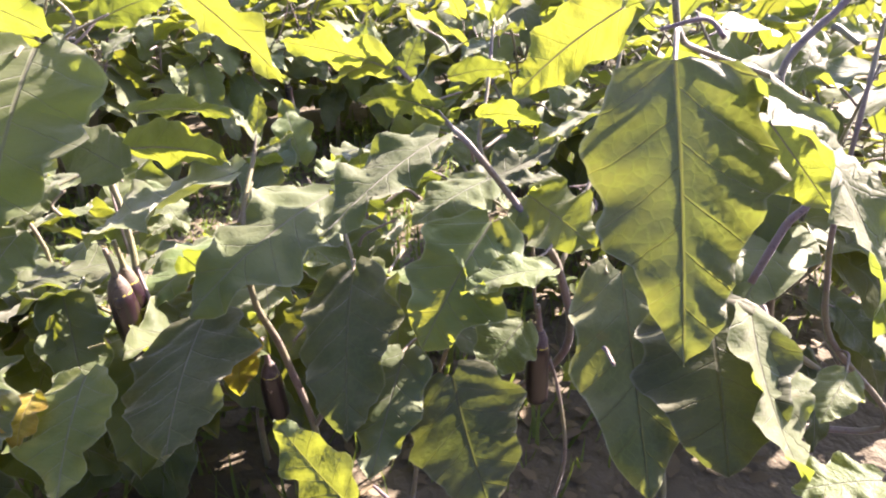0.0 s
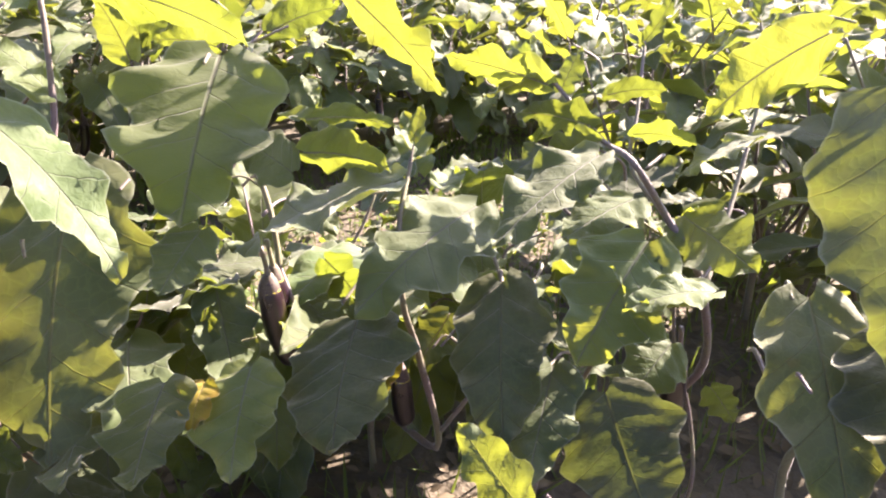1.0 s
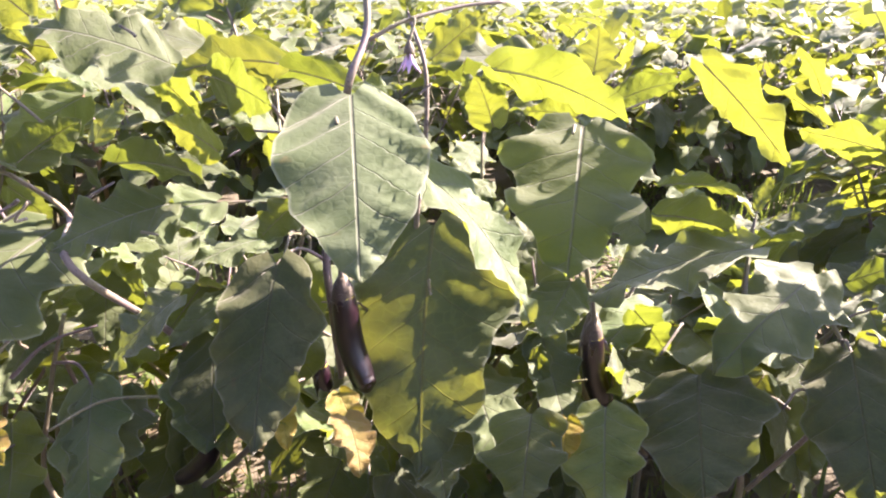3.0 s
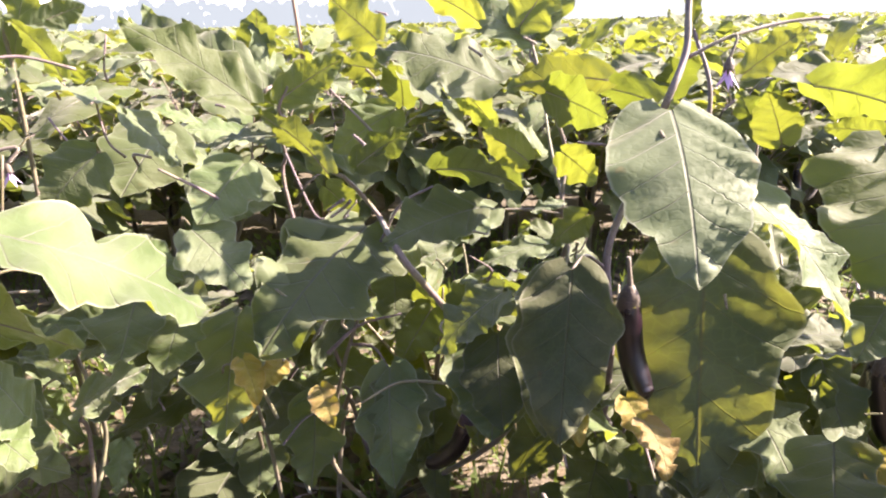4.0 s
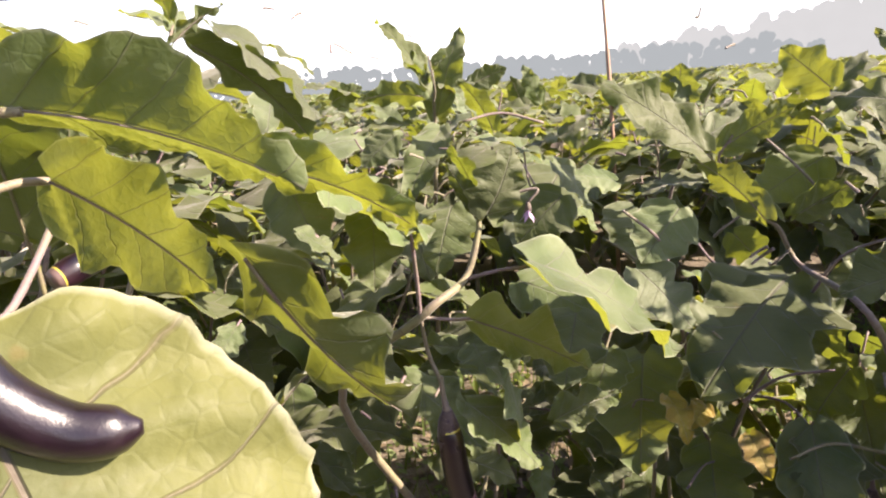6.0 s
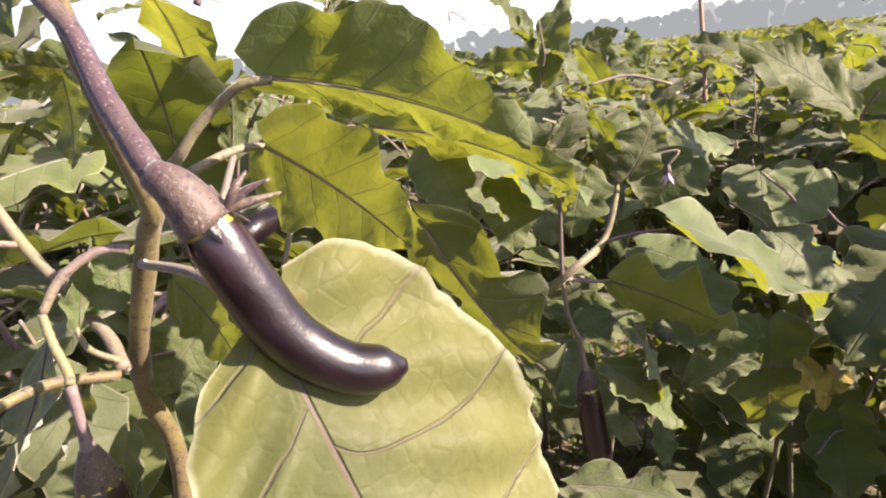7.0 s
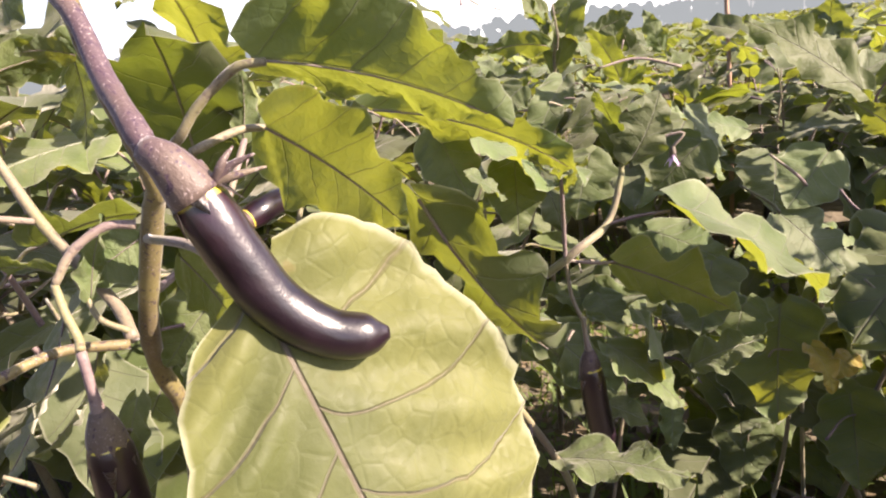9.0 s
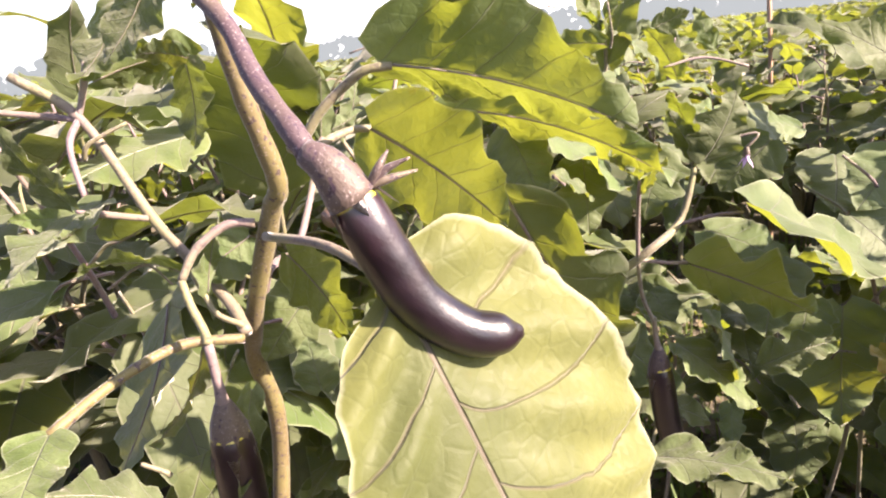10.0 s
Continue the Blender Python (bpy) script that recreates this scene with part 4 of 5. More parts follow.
hero_leaf(bush_e, (-1.055, 0.711, 0.933), (-1.221, 0.613, 0.974), (0.17, -0.31, 0.93), 0.85, 1)
hero_leaf(bush_e, (-0.990, 0.663, 0.985), (-1.159, 0.667, 1.065), (0.10, -0.66, 0.74), 0.85, 0)
hero_leaf(bush_e, (-0.985, 0.672, 0.997), (-0.951, 0.739, 1.092), (0.29, -0.85, 0.43), 1.0, 5)
hero_leaf(bush_e, (-0.947, 0.663, 0.900), (-0.991, 0.634, 0.919), (0.17, -0.47, 0.86), 0.7, 2)
hero_leaf(bush_e, (-1.453, 0.473, 0.784), (-1.392, 0.385, 0.706), (0.73, -0.46, 0.50), 1.7, 3)
hero_leaf(bush_e, (-1.086, 0.545, 0.799), (-0.927, 0.591, 0.761), (0.09, -0.21, 0.97), 0.6, 2)
hero_leaf(bush_e, (-0.923, 0.626, 0.674), (-1.003, 0.510, 0.650), (0.15, -0.39, 0.91), 0.7, 1)
hero_leaf(bush_e, (-1.072, 0.428, 0.491), (-1.038, 0.312, 0.407), (0.39, -0.61, 0.69), 1.3, 1)
hero_leaf(bush_e, (-0.967, 0.530, 0.530), (-0.913, 0.401, 0.440), (0.27, -0.65, 0.71), 1.5, 3)
hero_leaf(bush_e, (-0.959, 0.565, 0.598), (-0.996, 0.449, 0.556), (0.40, -0.22, 0.89), 0.8, 2)
hero_leaf(bush_e, (-1.172, 0.531, 0.610), (-1.129, 0.465, 0.529), (0.60, -0.56, 0.56), 1.2, 0)
hero_leaf(bush_e, (-1.409, 0.347, 0.471), (-1.295, 0.271, 0.391), (0.61, -0.53, 0.59), 1.4, 3)
hero_leaf(bush_e, (-1.334, 0.383, 0.409), (-1.213, 0.319, 0.343), (0.74, -0.34, 0.58), 1.2, 1)
hero_leaf(bush_e, (-1.039, 0.848, 0.782), (-1.080, 0.766, 0.828), (0.22, -0.55, 0.80), 1.2, 1)
hero_leaf(bush_e, (-1.354, 0.722, 0.772), (-1.321, 0.778, 0.843), (0.23, -0.35, 0.91), 1.1, 3)
hero_leaf(bush_e, (-1.286, 0.933, 0.820), (-1.324, 0.872, 0.910), (0.41, 0.08, 0.91), 0.8, 2)
hero_leaf(bush_e, (-1.580, 0.858, 0.892), (-1.466, 0.860, 0.838), (0.19, -0.24, 0.95), 0.8, 0)
hero_leaf(bush_e, (-1.619, 0.548, 0.713), (-1.649, 0.489, 0.793), (0.29, -0.24, 0.93), 0.9, 1)
hero_leaf(bush_e, (-1.796, 0.647, 0.810), (-1.854, 0.548, 0.851), (0.31, -0.24, 0.92), 0.9, 0)
hero_leaf(bush_e, (-1.634, 0.638, 0.797), (-1.695, 0.530, 0.820), (0.37, -0.32, 0.87), 1.2, 3)
hero_leaf(bush_e, (-1.166, 0.456, 0.713), (-1.156, 0.210, 0.606), (0.24, -0.38, 0.89), 1.25, 1)
hero_leaf(bush_e, (-0.974, 0.474, 0.766), (-1.062, 0.364, 0.729), (0.18, -0.44, 0.88), 1.38, 0)
hero_leaf(bush_e, (-1.138, 0.409, 0.822), (-1.072, 0.456, 0.871), (-0.70, 0.61, 0.36), 1.12, 3)
hero_leaf(bush_e, (-1.172, 0.386, 0.813), (-1.265, 0.335, 0.905), (-0.15, 0.92, 0.36), 0.86, 2)
hero_leaf(bush_e, (-1.224, 0.305, 0.919), (-1.332, 0.207, 1.023), (0.79, -0.29, 0.55), 0.87, 0)
hero_leaf(bush_e, (-1.230, 0.365, 0.917), (-1.156, 0.421, 0.971), (-0.72, 0.60, 0.36), 0.97, 3)
hero_leaf(bush_e, (-1.135, 0.469, 0.992), (-1.191, 0.435, 1.051), (-0.37, 0.91, 0.18), 1.40, 5)
hero_leaf(bush_e, (-1.368, 0.451, 0.963), (-1.361, 0.458, 1.041), (-0.25, 0.97, -0.07), 1.60, 3)
hero_leaf(bush_e, (-0.969, 0.509, 0.937), (-1.119, 0.443, 0.981), (0.43, -0.49, 0.76), 1.08, 1)
hero_leaf(bush_e, (-0.966, 0.460, 1.014), (-1.043, 0.427, 1.054), (-0.15, 0.88, 0.45), 1.05, 2)
hero_leaf(bush_e, (-0.917, 0.477, 1.006), (-0.873, 0.487, 1.070), (-0.24, 0.97, 0.00), 1.60, 0)
hero_leaf(bush_e, (-1.037, 0.462, 0.817), (-0.889, 0.458, 0.802), (0.08, 0.83, 0.55), 1.03, 2)
hero_leaf(bush_e, (-0.881, 0.369, 0.696), (-0.944, 0.309, 0.620), (-0.38, -0.54, 0.75), 1.60, 0)
hero_leaf(bush_e, (-0.956, 0.501, 0.559), (-0.894, 0.400, 0.464), (0.09, -0.66, 0.75), 1.28, 3)
hero_leaf(bush_e, (-1.095, 0.405, 0.508), (-1.009, 0.292, 0.394), (0.05, -0.69, 0.72), 1.00, 3)
hero_leaf(bush_e, (-1.236, 0.374, 0.433), (-1.159, 0.274, 0.345), (0.01, -0.66, 0.75), 1.60, 4)
hero_leaf(bush_e, (-1.320, 0.309, 0.582), (-1.239, 0.195, 0.446), (0.11, -0.73, 0.68), 1.35, 5)
hero_leaf(bush_e, (-1.267, 0.317, 0.831), (-1.266, 0.226, 0.766), (0.59, -0.46, 0.66), 1.45, 3)
hero_leaf(bush_e, (-1.270, 0.219, 0.760), (-1.186, 0.233, 0.686), (0.67, -0.24, 0.71), 1.60, 0)
hero_leaf(bush_e, (-1.240, 0.602, 0.941), (-1.338, 0.538, 0.954), (-0.41, 0.73, 0.55), 0.89, 0)
hero_leaf(bush_e, (-1.188, 0.274, 0.556), (-1.182, 0.227, 0.535), (0.41, -0.33, 0.85), 1.60, 9)
hero_leaf(bush_e, (-1.223, 0.233, 0.572), (-1.173, 0.210, 0.525), (0.60, -0.27, 0.76), 1.31, 9)
hero_leaf(bush_e, (-1.125, 0.282, 0.531), (-1.079, 0.256, 0.494), (0.25, -0.62, 0.74), 1.38, 9)
hero_leaf(bush_e, (-1.317, 0.297, 0.477), (-1.277, 0.261, 0.426), (0.65, -0.27, 0.71), 1.60, 9)
hero_leaf(bush_e, (-1.143, 0.541, 0.938), (-1.030, 0.560, 0.849), (0.58, 0.21, 0.79), 1.60, 0)
hero_leaf(bush_e, (-1.063, 0.578, 0.918), (-1.005, 0.592, 0.852), (-0.01, 0.98, 0.19), 1.07, 3)
hero_leaf(bush_e, (-1.172, 0.554, 0.882), (-1.234, 0.468, 0.819), (0.34, -0.71, 0.62), 1.30, 3)
hero_leaf(bush_e, (-1.261, 0.394, 0.859), (-1.345, 0.316, 0.840), (-0.02, -0.22, 0.98), 1.60, 2)
hero_leaf(bush_e, (-1.644, 0.289, 0.943), (-1.680, 0.238, 1.039), (-0.26, 0.89, 0.38), 1.04, 2)
hero_leaf(bush_e, (-1.740, 0.330, 1.032), (-1.702, 0.384, 1.056), (-0.84, 0.45, 0.32), 1.22, 3)
hero_leaf(bush_e, (-1.623, 0.228, 0.928), (-1.549, 0.326, 0.885), (0.24, 0.23, 0.94), 1.60, 2)
hero_leaf(bush_e, (-1.504, 0.302, 0.889), (-1.451, 0.343, 0.803), (0.75, 0.27, 0.60), 1.60, 0)
hero_leaf(bush_e, (-1.191, 0.544, 0.603), (-1.093, 0.547, 0.552), (0.08, 0.97, 0.21), 1.60, 5)
hero_leaf(bush_e, (-1.098, 0.535, 0.557), (-1.115, 0.460, 0.484), (-0.62, 0.61, -0.49), 1.46, 1)
hero_leaf(bush_e, (-1.020, 0.569, 0.608), (-1.048, 0.502, 0.542), (-0.67, 0.65, -0.37), 1.33, 3)
hero_leaf(bush_e, (-1.124, 0.588, 0.719), (-1.056, 0.601, 0.667), (-0.05, 0.98, 0.19), 1.60, 0)
hero_leaf(bush_e, (-1.274, 0.487, 0.759), (-1.223, 0.502, 0.699), (-0.13, 0.98, 0.14), 1.55, 3)
hero_leaf(bush_e, (-0.910, 0.616, 0.826), (-0.853, 0.620, 0.781), (0.03, 0.99, 0.12), 1.60, 1)
hanging_fruit(bush_e, (-1.069, 0.583, 0.371), 0.12, (-0.075, -0.03), 0.018, 10, "glossy dark purple fruit")

bush_f = bush(-1.5, 0.02, "eggplant bush with violet shoots and pale green leaves")
limb(bush_f, [(-1.500, 0.020, 0.000), (-1.460, -0.020, 0.300), (-1.468, -0.165, 0.614), (-1.313, -0.126, 0.771), (-1.320, -0.053, 0.798), (-1.324, -0.025, 0.847), (-1.327, -0.019, 0.867)], 0.009, 0.004)
limb(bush_f, [(-1.313, -0.126, 0.771), (-1.307, -0.131, 0.818), (-1.292, -0.143, 0.862)], 0.0035, 0.003)
limb(bush_f, [(-1.320, -0.053, 0.798), (-1.295, -0.020, 0.807), (-1.273, 0.007, 0.810)], 0.003, 0.0025)
limb(bush_f, [(-1.313, -0.126, 0.771), (-1.301, -0.085, 0.760), (-1.298, -0.051, 0.754)], 0.003, 0.0025)
limb(bush_f, [(-1.480, 0.060, 0.000), (-1.482, 0.123, 0.385), (-1.456, 0.109, 0.469), (-1.405, 0.119, 0.538)], 0.005, 0.003)
limb(bush_f, [(-1.500, 0.020, 0.100), (-1.592, 0.189, 0.288), (-1.531, 0.168, 0.444), (-1.575, 0.171, 0.539)], 0.006, 0.004, WOOD)
limb(bush_f, [(-1.287, 0.460, 0.127), (-1.226, 0.424, 0.332), (-1.190, 0.416, 0.430), (-1.164, 0.434, 0.423)], 0.006, 0.003, WOOD)
limb(bush_f, [(-1.355, 0.377, 0.152), (-1.314, 0.335, 0.303), (-1.282, 0.293, 0.442)], 0.0055, 0.004, WOOD)
limb(bush_f, [(-1.323, 0.419, 0.155), (-1.297, 0.355, 0.338), (-1.270, 0.298, 0.470)], 0.005, 0.0035, WOOD)
hero_leaf(bush_f, (-1.595, 0.214, 0.379), (-1.396, 0.251, 0.502), (0.30, -0.16, 0.94), 1.0, 0)
hero_leaf(bush_f, (-1.534, -0.018, 0.576), (-1.377, 0.036, 0.462), (0.32, -0.19, 0.93), 0.85, 1)
hero_leaf(bush_f, (-1.549, 0.037, 0.557), (-1.435, 0.065, 0.497), (0.26, -0.16, 0.95), 0.9, 0)
hero_leaf(bush_f, (-1.517, 0.079, 0.568), (-1.424, 0.093, 0.530), (0.50, 0.21, 0.84), 0.7, 2)
hero_leaf(bush_f, (-1.444, -0.031, 0.485), (-1.327, 0.024, 0.477), (0.24, -0.15, 0.96), 1.2, 1)
hero_leaf(bush_f, (-1.371, 0.121, 0.449), (-1.327, 0.074, 0.404), (0.46, -0.39, 0.80), 0.9, 5)
hero_leaf(bush_f, (-1.513, 0.219, 0.690), (-1.385, 0.270, 0.645), (0.39, -0.36, 0.85), 1.3, 3)
hero_leaf(bush_f, (-1.583, 0.162, 0.568), (-1.515, 0.146, 0.529), (0.58, -0.41, 0.71), 1.6, 3)
hero_leaf(bush_f, (-1.583, 0.039, 0.841), (-1.497, 0.018, 0.742), (0.70, -0.39, 0.60), 1.3, 1)
hero_leaf(bush_f, (-1.773, 0.261, 0.944), (-1.709, 0.119, 0.814), (0.61, -0.37, 0.70), 0.8, 2)
hero_leaf(bush_f, (-1.639, 0.457, 0.840), (-1.588, 0.313, 0.742), (0.61, -0.55, 0.57), 1.5, 3)
hero_leaf(bush_f, (-1.634, -0.242, 0.706), (-1.596, -0.295, 0.666), (0.78, -0.15, 0.60), 1.0, 1)
hanging_fruit(bush_f, (-1.302, -0.112, 0.695), 0.125, (0.008, 0.01), 0.0165, 12, "dark purple fruit with a pale collar", (0.01, 0.0))
limb(bush_f, [(-1.313, -0.126, 0.771), (-1.316, -0.117, 0.722), (-1.302, -0.113, 0.692)], 0.003, 0.0035)
hero_leaf(bush_f, (-1.243, -0.017, 0.829), (-1.149, 0.142, 0.698), (0.42, 0.41, 0.81), 1.60, 0)
hero_leaf(bush_f, (-1.283, -0.069, 0.759), (-1.173, 0.006, 0.708), (-0.30, 0.80, 0.53), 1.60, 5)
hero_leaf(bush_f, (-1.307, -0.022, 0.876), (-1.283, -0.000, 0.955), (0.95, -0.23, -0.22), 1.60, 1)
hero_leaf(bush_f, (-1.310, -0.028, 0.877), (-1.328, -0.064, 0.942), (-0.73, 0.66, 0.17), 0.83, 4)
hero_leaf(bush_f, (-1.310, 0.207, 0.628), (-1.285, 0.150, 0.569), (0.39, -0.58, 0.71), 1.60, 3)
hero_leaf(bush_f, (-1.350, 0.182, 0.682), (-1.303, 0.102, 0.597), (0.37, -0.56, 0.74), 1.60, 5)
hero_leaf(bush_f, (-1.242, 0.016, 0.610), (-1.187, 0.082, 0.646), (-0.15, -0.38, 0.91), 1.60, 0)
hero_leaf(bush_f, (-1.247, -0.031, 0.613), (-1.268, -0.064, 0.704), (0.66, 0.65, 0.39), 1.60, 1)
hero_leaf(bush_f, (-1.296, -0.080, 0.651), (-1.194, -0.055, 0.595), (0.43, 0.19, 0.88), 1.19, 0)
hero_leaf(bush_f, (-1.354, 0.161, 0.867), (-1.383, 0.097, 0.802), (0.48, -0.72, 0.49), 1.60, 3)
hero_leaf(bush_f, (-1.400, -0.005, 0.873), (-1.372, -0.057, 0.796), (0.58, -0.56, 0.59), 1.54, 1)
hero_leaf(bush_f, (-1.430, -0.109, 0.879), (-1.371, -0.151, 0.794), (0.69, -0.32, 0.65), 1.21, 5)
hero_leaf(bush_f, (-1.714, 0.178, 1.015), (-1.764, 0.072, 1.013), (-0.67, 0.30, 0.67), 1.11, 2)
hero_leaf(bush_f, (-1.652, 0.073, 0.954), (-1.672, 0.017, 0.905), (0.43, -0.67, 0.60), 1.60, 3)
hero_leaf(bush_f, (-1.238, -0.295, 0.916), (-1.226, -0.261, 0.887), (0.44, 0.49, 0.75), 1.60, 0)
flower(bush_f, (-1.290, 0.030, 0.878), 0.014)

bush_h = bush(-1.95, 0.34, "eggplant bush with bright upright top leaves against the sky")
limb(bush_h, [(-1.950, 0.340, 0.000), (-1.930, 0.330, 0.500), (-1.879, 0.326, 0.966), (-1.873, 0.305, 1.033)], 0.009, 0.003)
hero_leaf(bush_h, (-1.875, 0.330, 0.967), (-1.876, 0.411, 1.154), (0.44, -0.84, 0.33), 0.85, 0)
hero_leaf(bush_h, (-1.873, 0.305, 1.033), (-1.971, 0.250, 1.176), (0.82, -0.00, 0.58), 0.75, 2)
hero_leaf(bush_h, (-1.864, 0.305, 1.009), (-1.912, 0.298, 1.124), (0.92, 0.14, 0.36), 0.6, 1)
hero_leaf(bush_h, (-1.883, 0.349, 1.032), (-1.727, 0.331, 0.934), (0.79, 0.16, 0.59), 0.6, 2)
hero_leaf(bush_h, (-1.917, 0.304, 1.022), (-1.979, 0.141, 1.001), (0.27, -0.14, 0.95), 0.8, 1)
hero_leaf(bush_h, (-1.955, 0.419, 1.019), (-1.886, 0.510, 1.039), (0.43, -0.32, 0.85), 0.9, 0)
hero_leaf(bush_h, (-1.912, 0.280, 0.952), (-1.949, 0.151, 0.943), (0.26, -0.14, 0.96), 0.9, 0)
hero_leaf(bush_h, (-1.878, 0.653, 0.974), (-1.923, 0.641, 1.070), (0.66, -0.60, 0.45), 0.8, 1)
hero_leaf(bush_h, (-1.891, 0.466, 0.952), (-1.790, 0.589, 0.958), (0.23, -0.19, 0.95), 0.7, 2)

bush_g = bush(-1.36, -0.66, "eggplant bush with a curved glossy fruit resting on a broad leaf")
limb(bush_g, [(-1.420, -0.620, 0.000), (-1.380, -0.610, 0.400), (-1.362, -0.569, 0.678), (-1.324, -0.580, 0.783), (-1.276, -0.579, 0.845), (-1.224, -0.559, 0.938), (-1.204, -0.554, 0.964), (-1.190, -0.567, 1.020), (-1.181, -0.577, 1.079), (-1.171, -0.582, 1.119)], 0.012, 0.0074, OLIVE)
STEM_JOINT = (-1.222, -0.566, 0.923)
limb(bush_g, [(-1.232, -0.595, 0.847), (-1.227, -0.639, 0.857), (-1.202, -0.683, 0.854), (-1.171, -0.720, 0.846)], 0.005, 0.0046, OLIVE)
limb(bush_g, [(-1.225, -0.571, 0.934), (-1.228, -0.590, 0.936), (-1.227, -0.613, 0.924), (-1.223, -0.628, 0.905)], 0.0044, 0.0038)
limb(bush_g, [(-1.223, -0.628, 0.905), (-1.212, -0.626, 0.888), (-1.201, -0.622, 0.872), (-1.193, -0.622, 0.866)], 0.0038, 0.0042)
limb(bush_g, [(-1.388, -0.710, 1.054), (-1.371, -0.669, 1.016), (-1.323, -0.636, 0.936), (-1.295, -0.618, 0.904), (-1.262, -0.597, 0.868), (-1.233, -0.592, 0.850)], 0.005, 0.0062)
limb(bush_g, [(-1.371, -0.654, 1.059), (-1.372, -0.661, 1.037), (-1.371, -0.670, 1.015)], 0.0032, 0.0036)
limb(bush_g, [(-1.371, -0.670, 1.015), (-1.349, -0.680, 0.996), (-1.325, -0.678, 0.958)], 0.0036, 0.003)
limb(bush_g, [(-1.322, -0.637, 0.933), (-1.308, -0.654, 0.941), (-1.293, -0.669, 0.949)], 0.0036, 0.0034)
limb(bush_g, [(-1.395, -0.732, 1.029), (-1.389, -0.698, 1.021), (-1.371, -0.670, 1.015)], 0.0032, 0.0036)
limb(bush_g, [(-1.235, -0.593, 0.856), (-1.241, -0.609, 0.868), (-1.252, -0.614, 0.882)], 0.0032, 0.0024)
hanging_fruit(bush_g, (-1.193, -0.622, 0.865), 0.12, (0.004, -0.004), 0.0165, 14, "small dark fruit hanging from a speckled stalk")
limb(bush_g, [(-1.174, -0.582, 1.120), (-1.188, -0.588, 1.095), (-1.156, -0.575, 1.064), (-1.130, -0.570, 1.033), (-1.098, -0.564, 1.009), (-1.084, -0.560, 0.995)], 0.0062, 0.0086, CALYX)
limb(bush_g, [(-1.212, -0.539, 0.983), (-1.197, -0.532, 0.991), (-1.190, -0.521, 1.006), (-1.182, -0.507, 1.019), (-1.168, -0.493, 1.030), (-1.160, -0.477, 1.031)], 0.0046, 0.0036)
limb(bush_g, [(-1.231, -0.524, 0.976), (-1.245, -0.487, 0.985), (-1.257, -0.460, 0.983)], 0.0043, 0.0036)
limb(bush_g, [(-1.308, -0.571, 0.857), (-1.374, -0.535, 0.857), (-1.412, -0.501, 0.863), (-1.522, -0.433, 0.943)], 0.0048, 0.0048)
limb(bush_g, [(-1.511, -0.398, 0.809), (-1.523, -0.375, 0.876), (-1.556, -0.394, 0.941)], 0.0048, 0.0036)
FRUIT_LINE = [(-1.081, -0.548, 0.983), (-1.074, -0.540, 0.960), (-1.070, -0.532, 0.938), (-1.065, -0.518, 0.908), (-1.058, -0.496, 0.887), (-1.052, -0.476, 0.881), (-1.049, -0.464, 0.880)]
CAP_LINE = [(-1.085, -0.561, 0.996), (-1.077, -0.553, 0.988), (-1.074, -0.544, 0.970)]
BROAD_LEAF = ((-1.078, -0.526, 0.916), (-0.960, -0.479, 0.678), (0.879, 0.123, 0.460))
limb(bush_g, [(-1.454, -0.361, 0.983), (-1.467, -0.335, 1.044), (-1.479, -0.311, 1.095)], 0.0035, 0.0025)
hero_leaf(bush_g, (-1.263, -0.333, 0.899), (-1.298, -0.153, 0.657), (-0.36, 0.72, 0.59), 0.86, 4)
hero_leaf(bush_g, (-1.250, -0.464, 0.984), (-1.188, -0.383, 0.896), (-0.53, 0.78, 0.34), 1.60, 3)
hero_leaf(bush_g, (-1.167, -0.484, 1.034), (-1.067, -0.358, 0.978), (-0.46, 0.64, 0.62), 0.90, 7)
hero_leaf(bush_g, (-1.393, -0.313, 0.974), (-1.210, -0.175, 0.892), (-0.39, 0.80, 0.46), 0.62, 2)
hero_leaf(bush_g, (-1.445, -0.198, 0.944), (-1.357, -0.097, 0.844), (0.40, 0.45, 0.80), 1.60, 0)
hero_leaf(bush_g, (-1.349, -0.581, 1.048), (-1.327, -0.591, 0.981), (-0.32, 0.92, -0.24), 1.60, 3)
hero_leaf(bush_g, (-1.348, -0.580, 1.054), (-1.347, -0.620, 1.059), (-0.64, 0.08, 0.77), 1.60, 2)
hero_leaf(bush_g, (-1.368, -0.618, 1.105), (-1.351, -0.666, 1.042), (-0.40, 0.68, -0.62), 1.60, 1)
hero_leaf(bush_g, (-1.372, -0.652, 1.043), (-1.368, -0.575, 1.057), (-0.84, -0.06, 0.54), 1.07, 2)
hero_leaf(bush_g, (-1.517, -0.574, 0.977), (-1.483, -0.706, 0.948), (0.26, -0.15, 0.95), 1.60, 3)
hero_leaf(bush_g, (-1.285, -0.666, 0.958), (-1.248, -0.734, 0.919), (0.23, -0.38, 0.90), 1.60, 0)
hero_leaf(bush_g, (-1.361, -0.639, 0.845), (-1.258, -0.707, 0.748), (0.01, 0.82, -0.57), 1.60, 3)
hero_leaf(bush_g, (-1.311, -0.619, 0.824), (-1.261, -0.676, 0.767), (0.12, 0.76, -0.64), 1.60, 2)
hero_leaf(bush_g, (-1.154, -0.716, 0.855), (-1.113, -0.736, 0.832), (0.43, -0.17, 0.89), 1.60, 5)
hero_leaf(bush_g, (-1.148, -0.675, 0.793), (-1.146, -0.729, 0.824), (0.05, 0.50, 0.87), 1.31, 0)
hero_leaf(bush_g, (-1.203, -0.551, 0.800), (-1.213, -0.552, 0.842), (0.90, -0.39, 0.20), 1.41, 3)
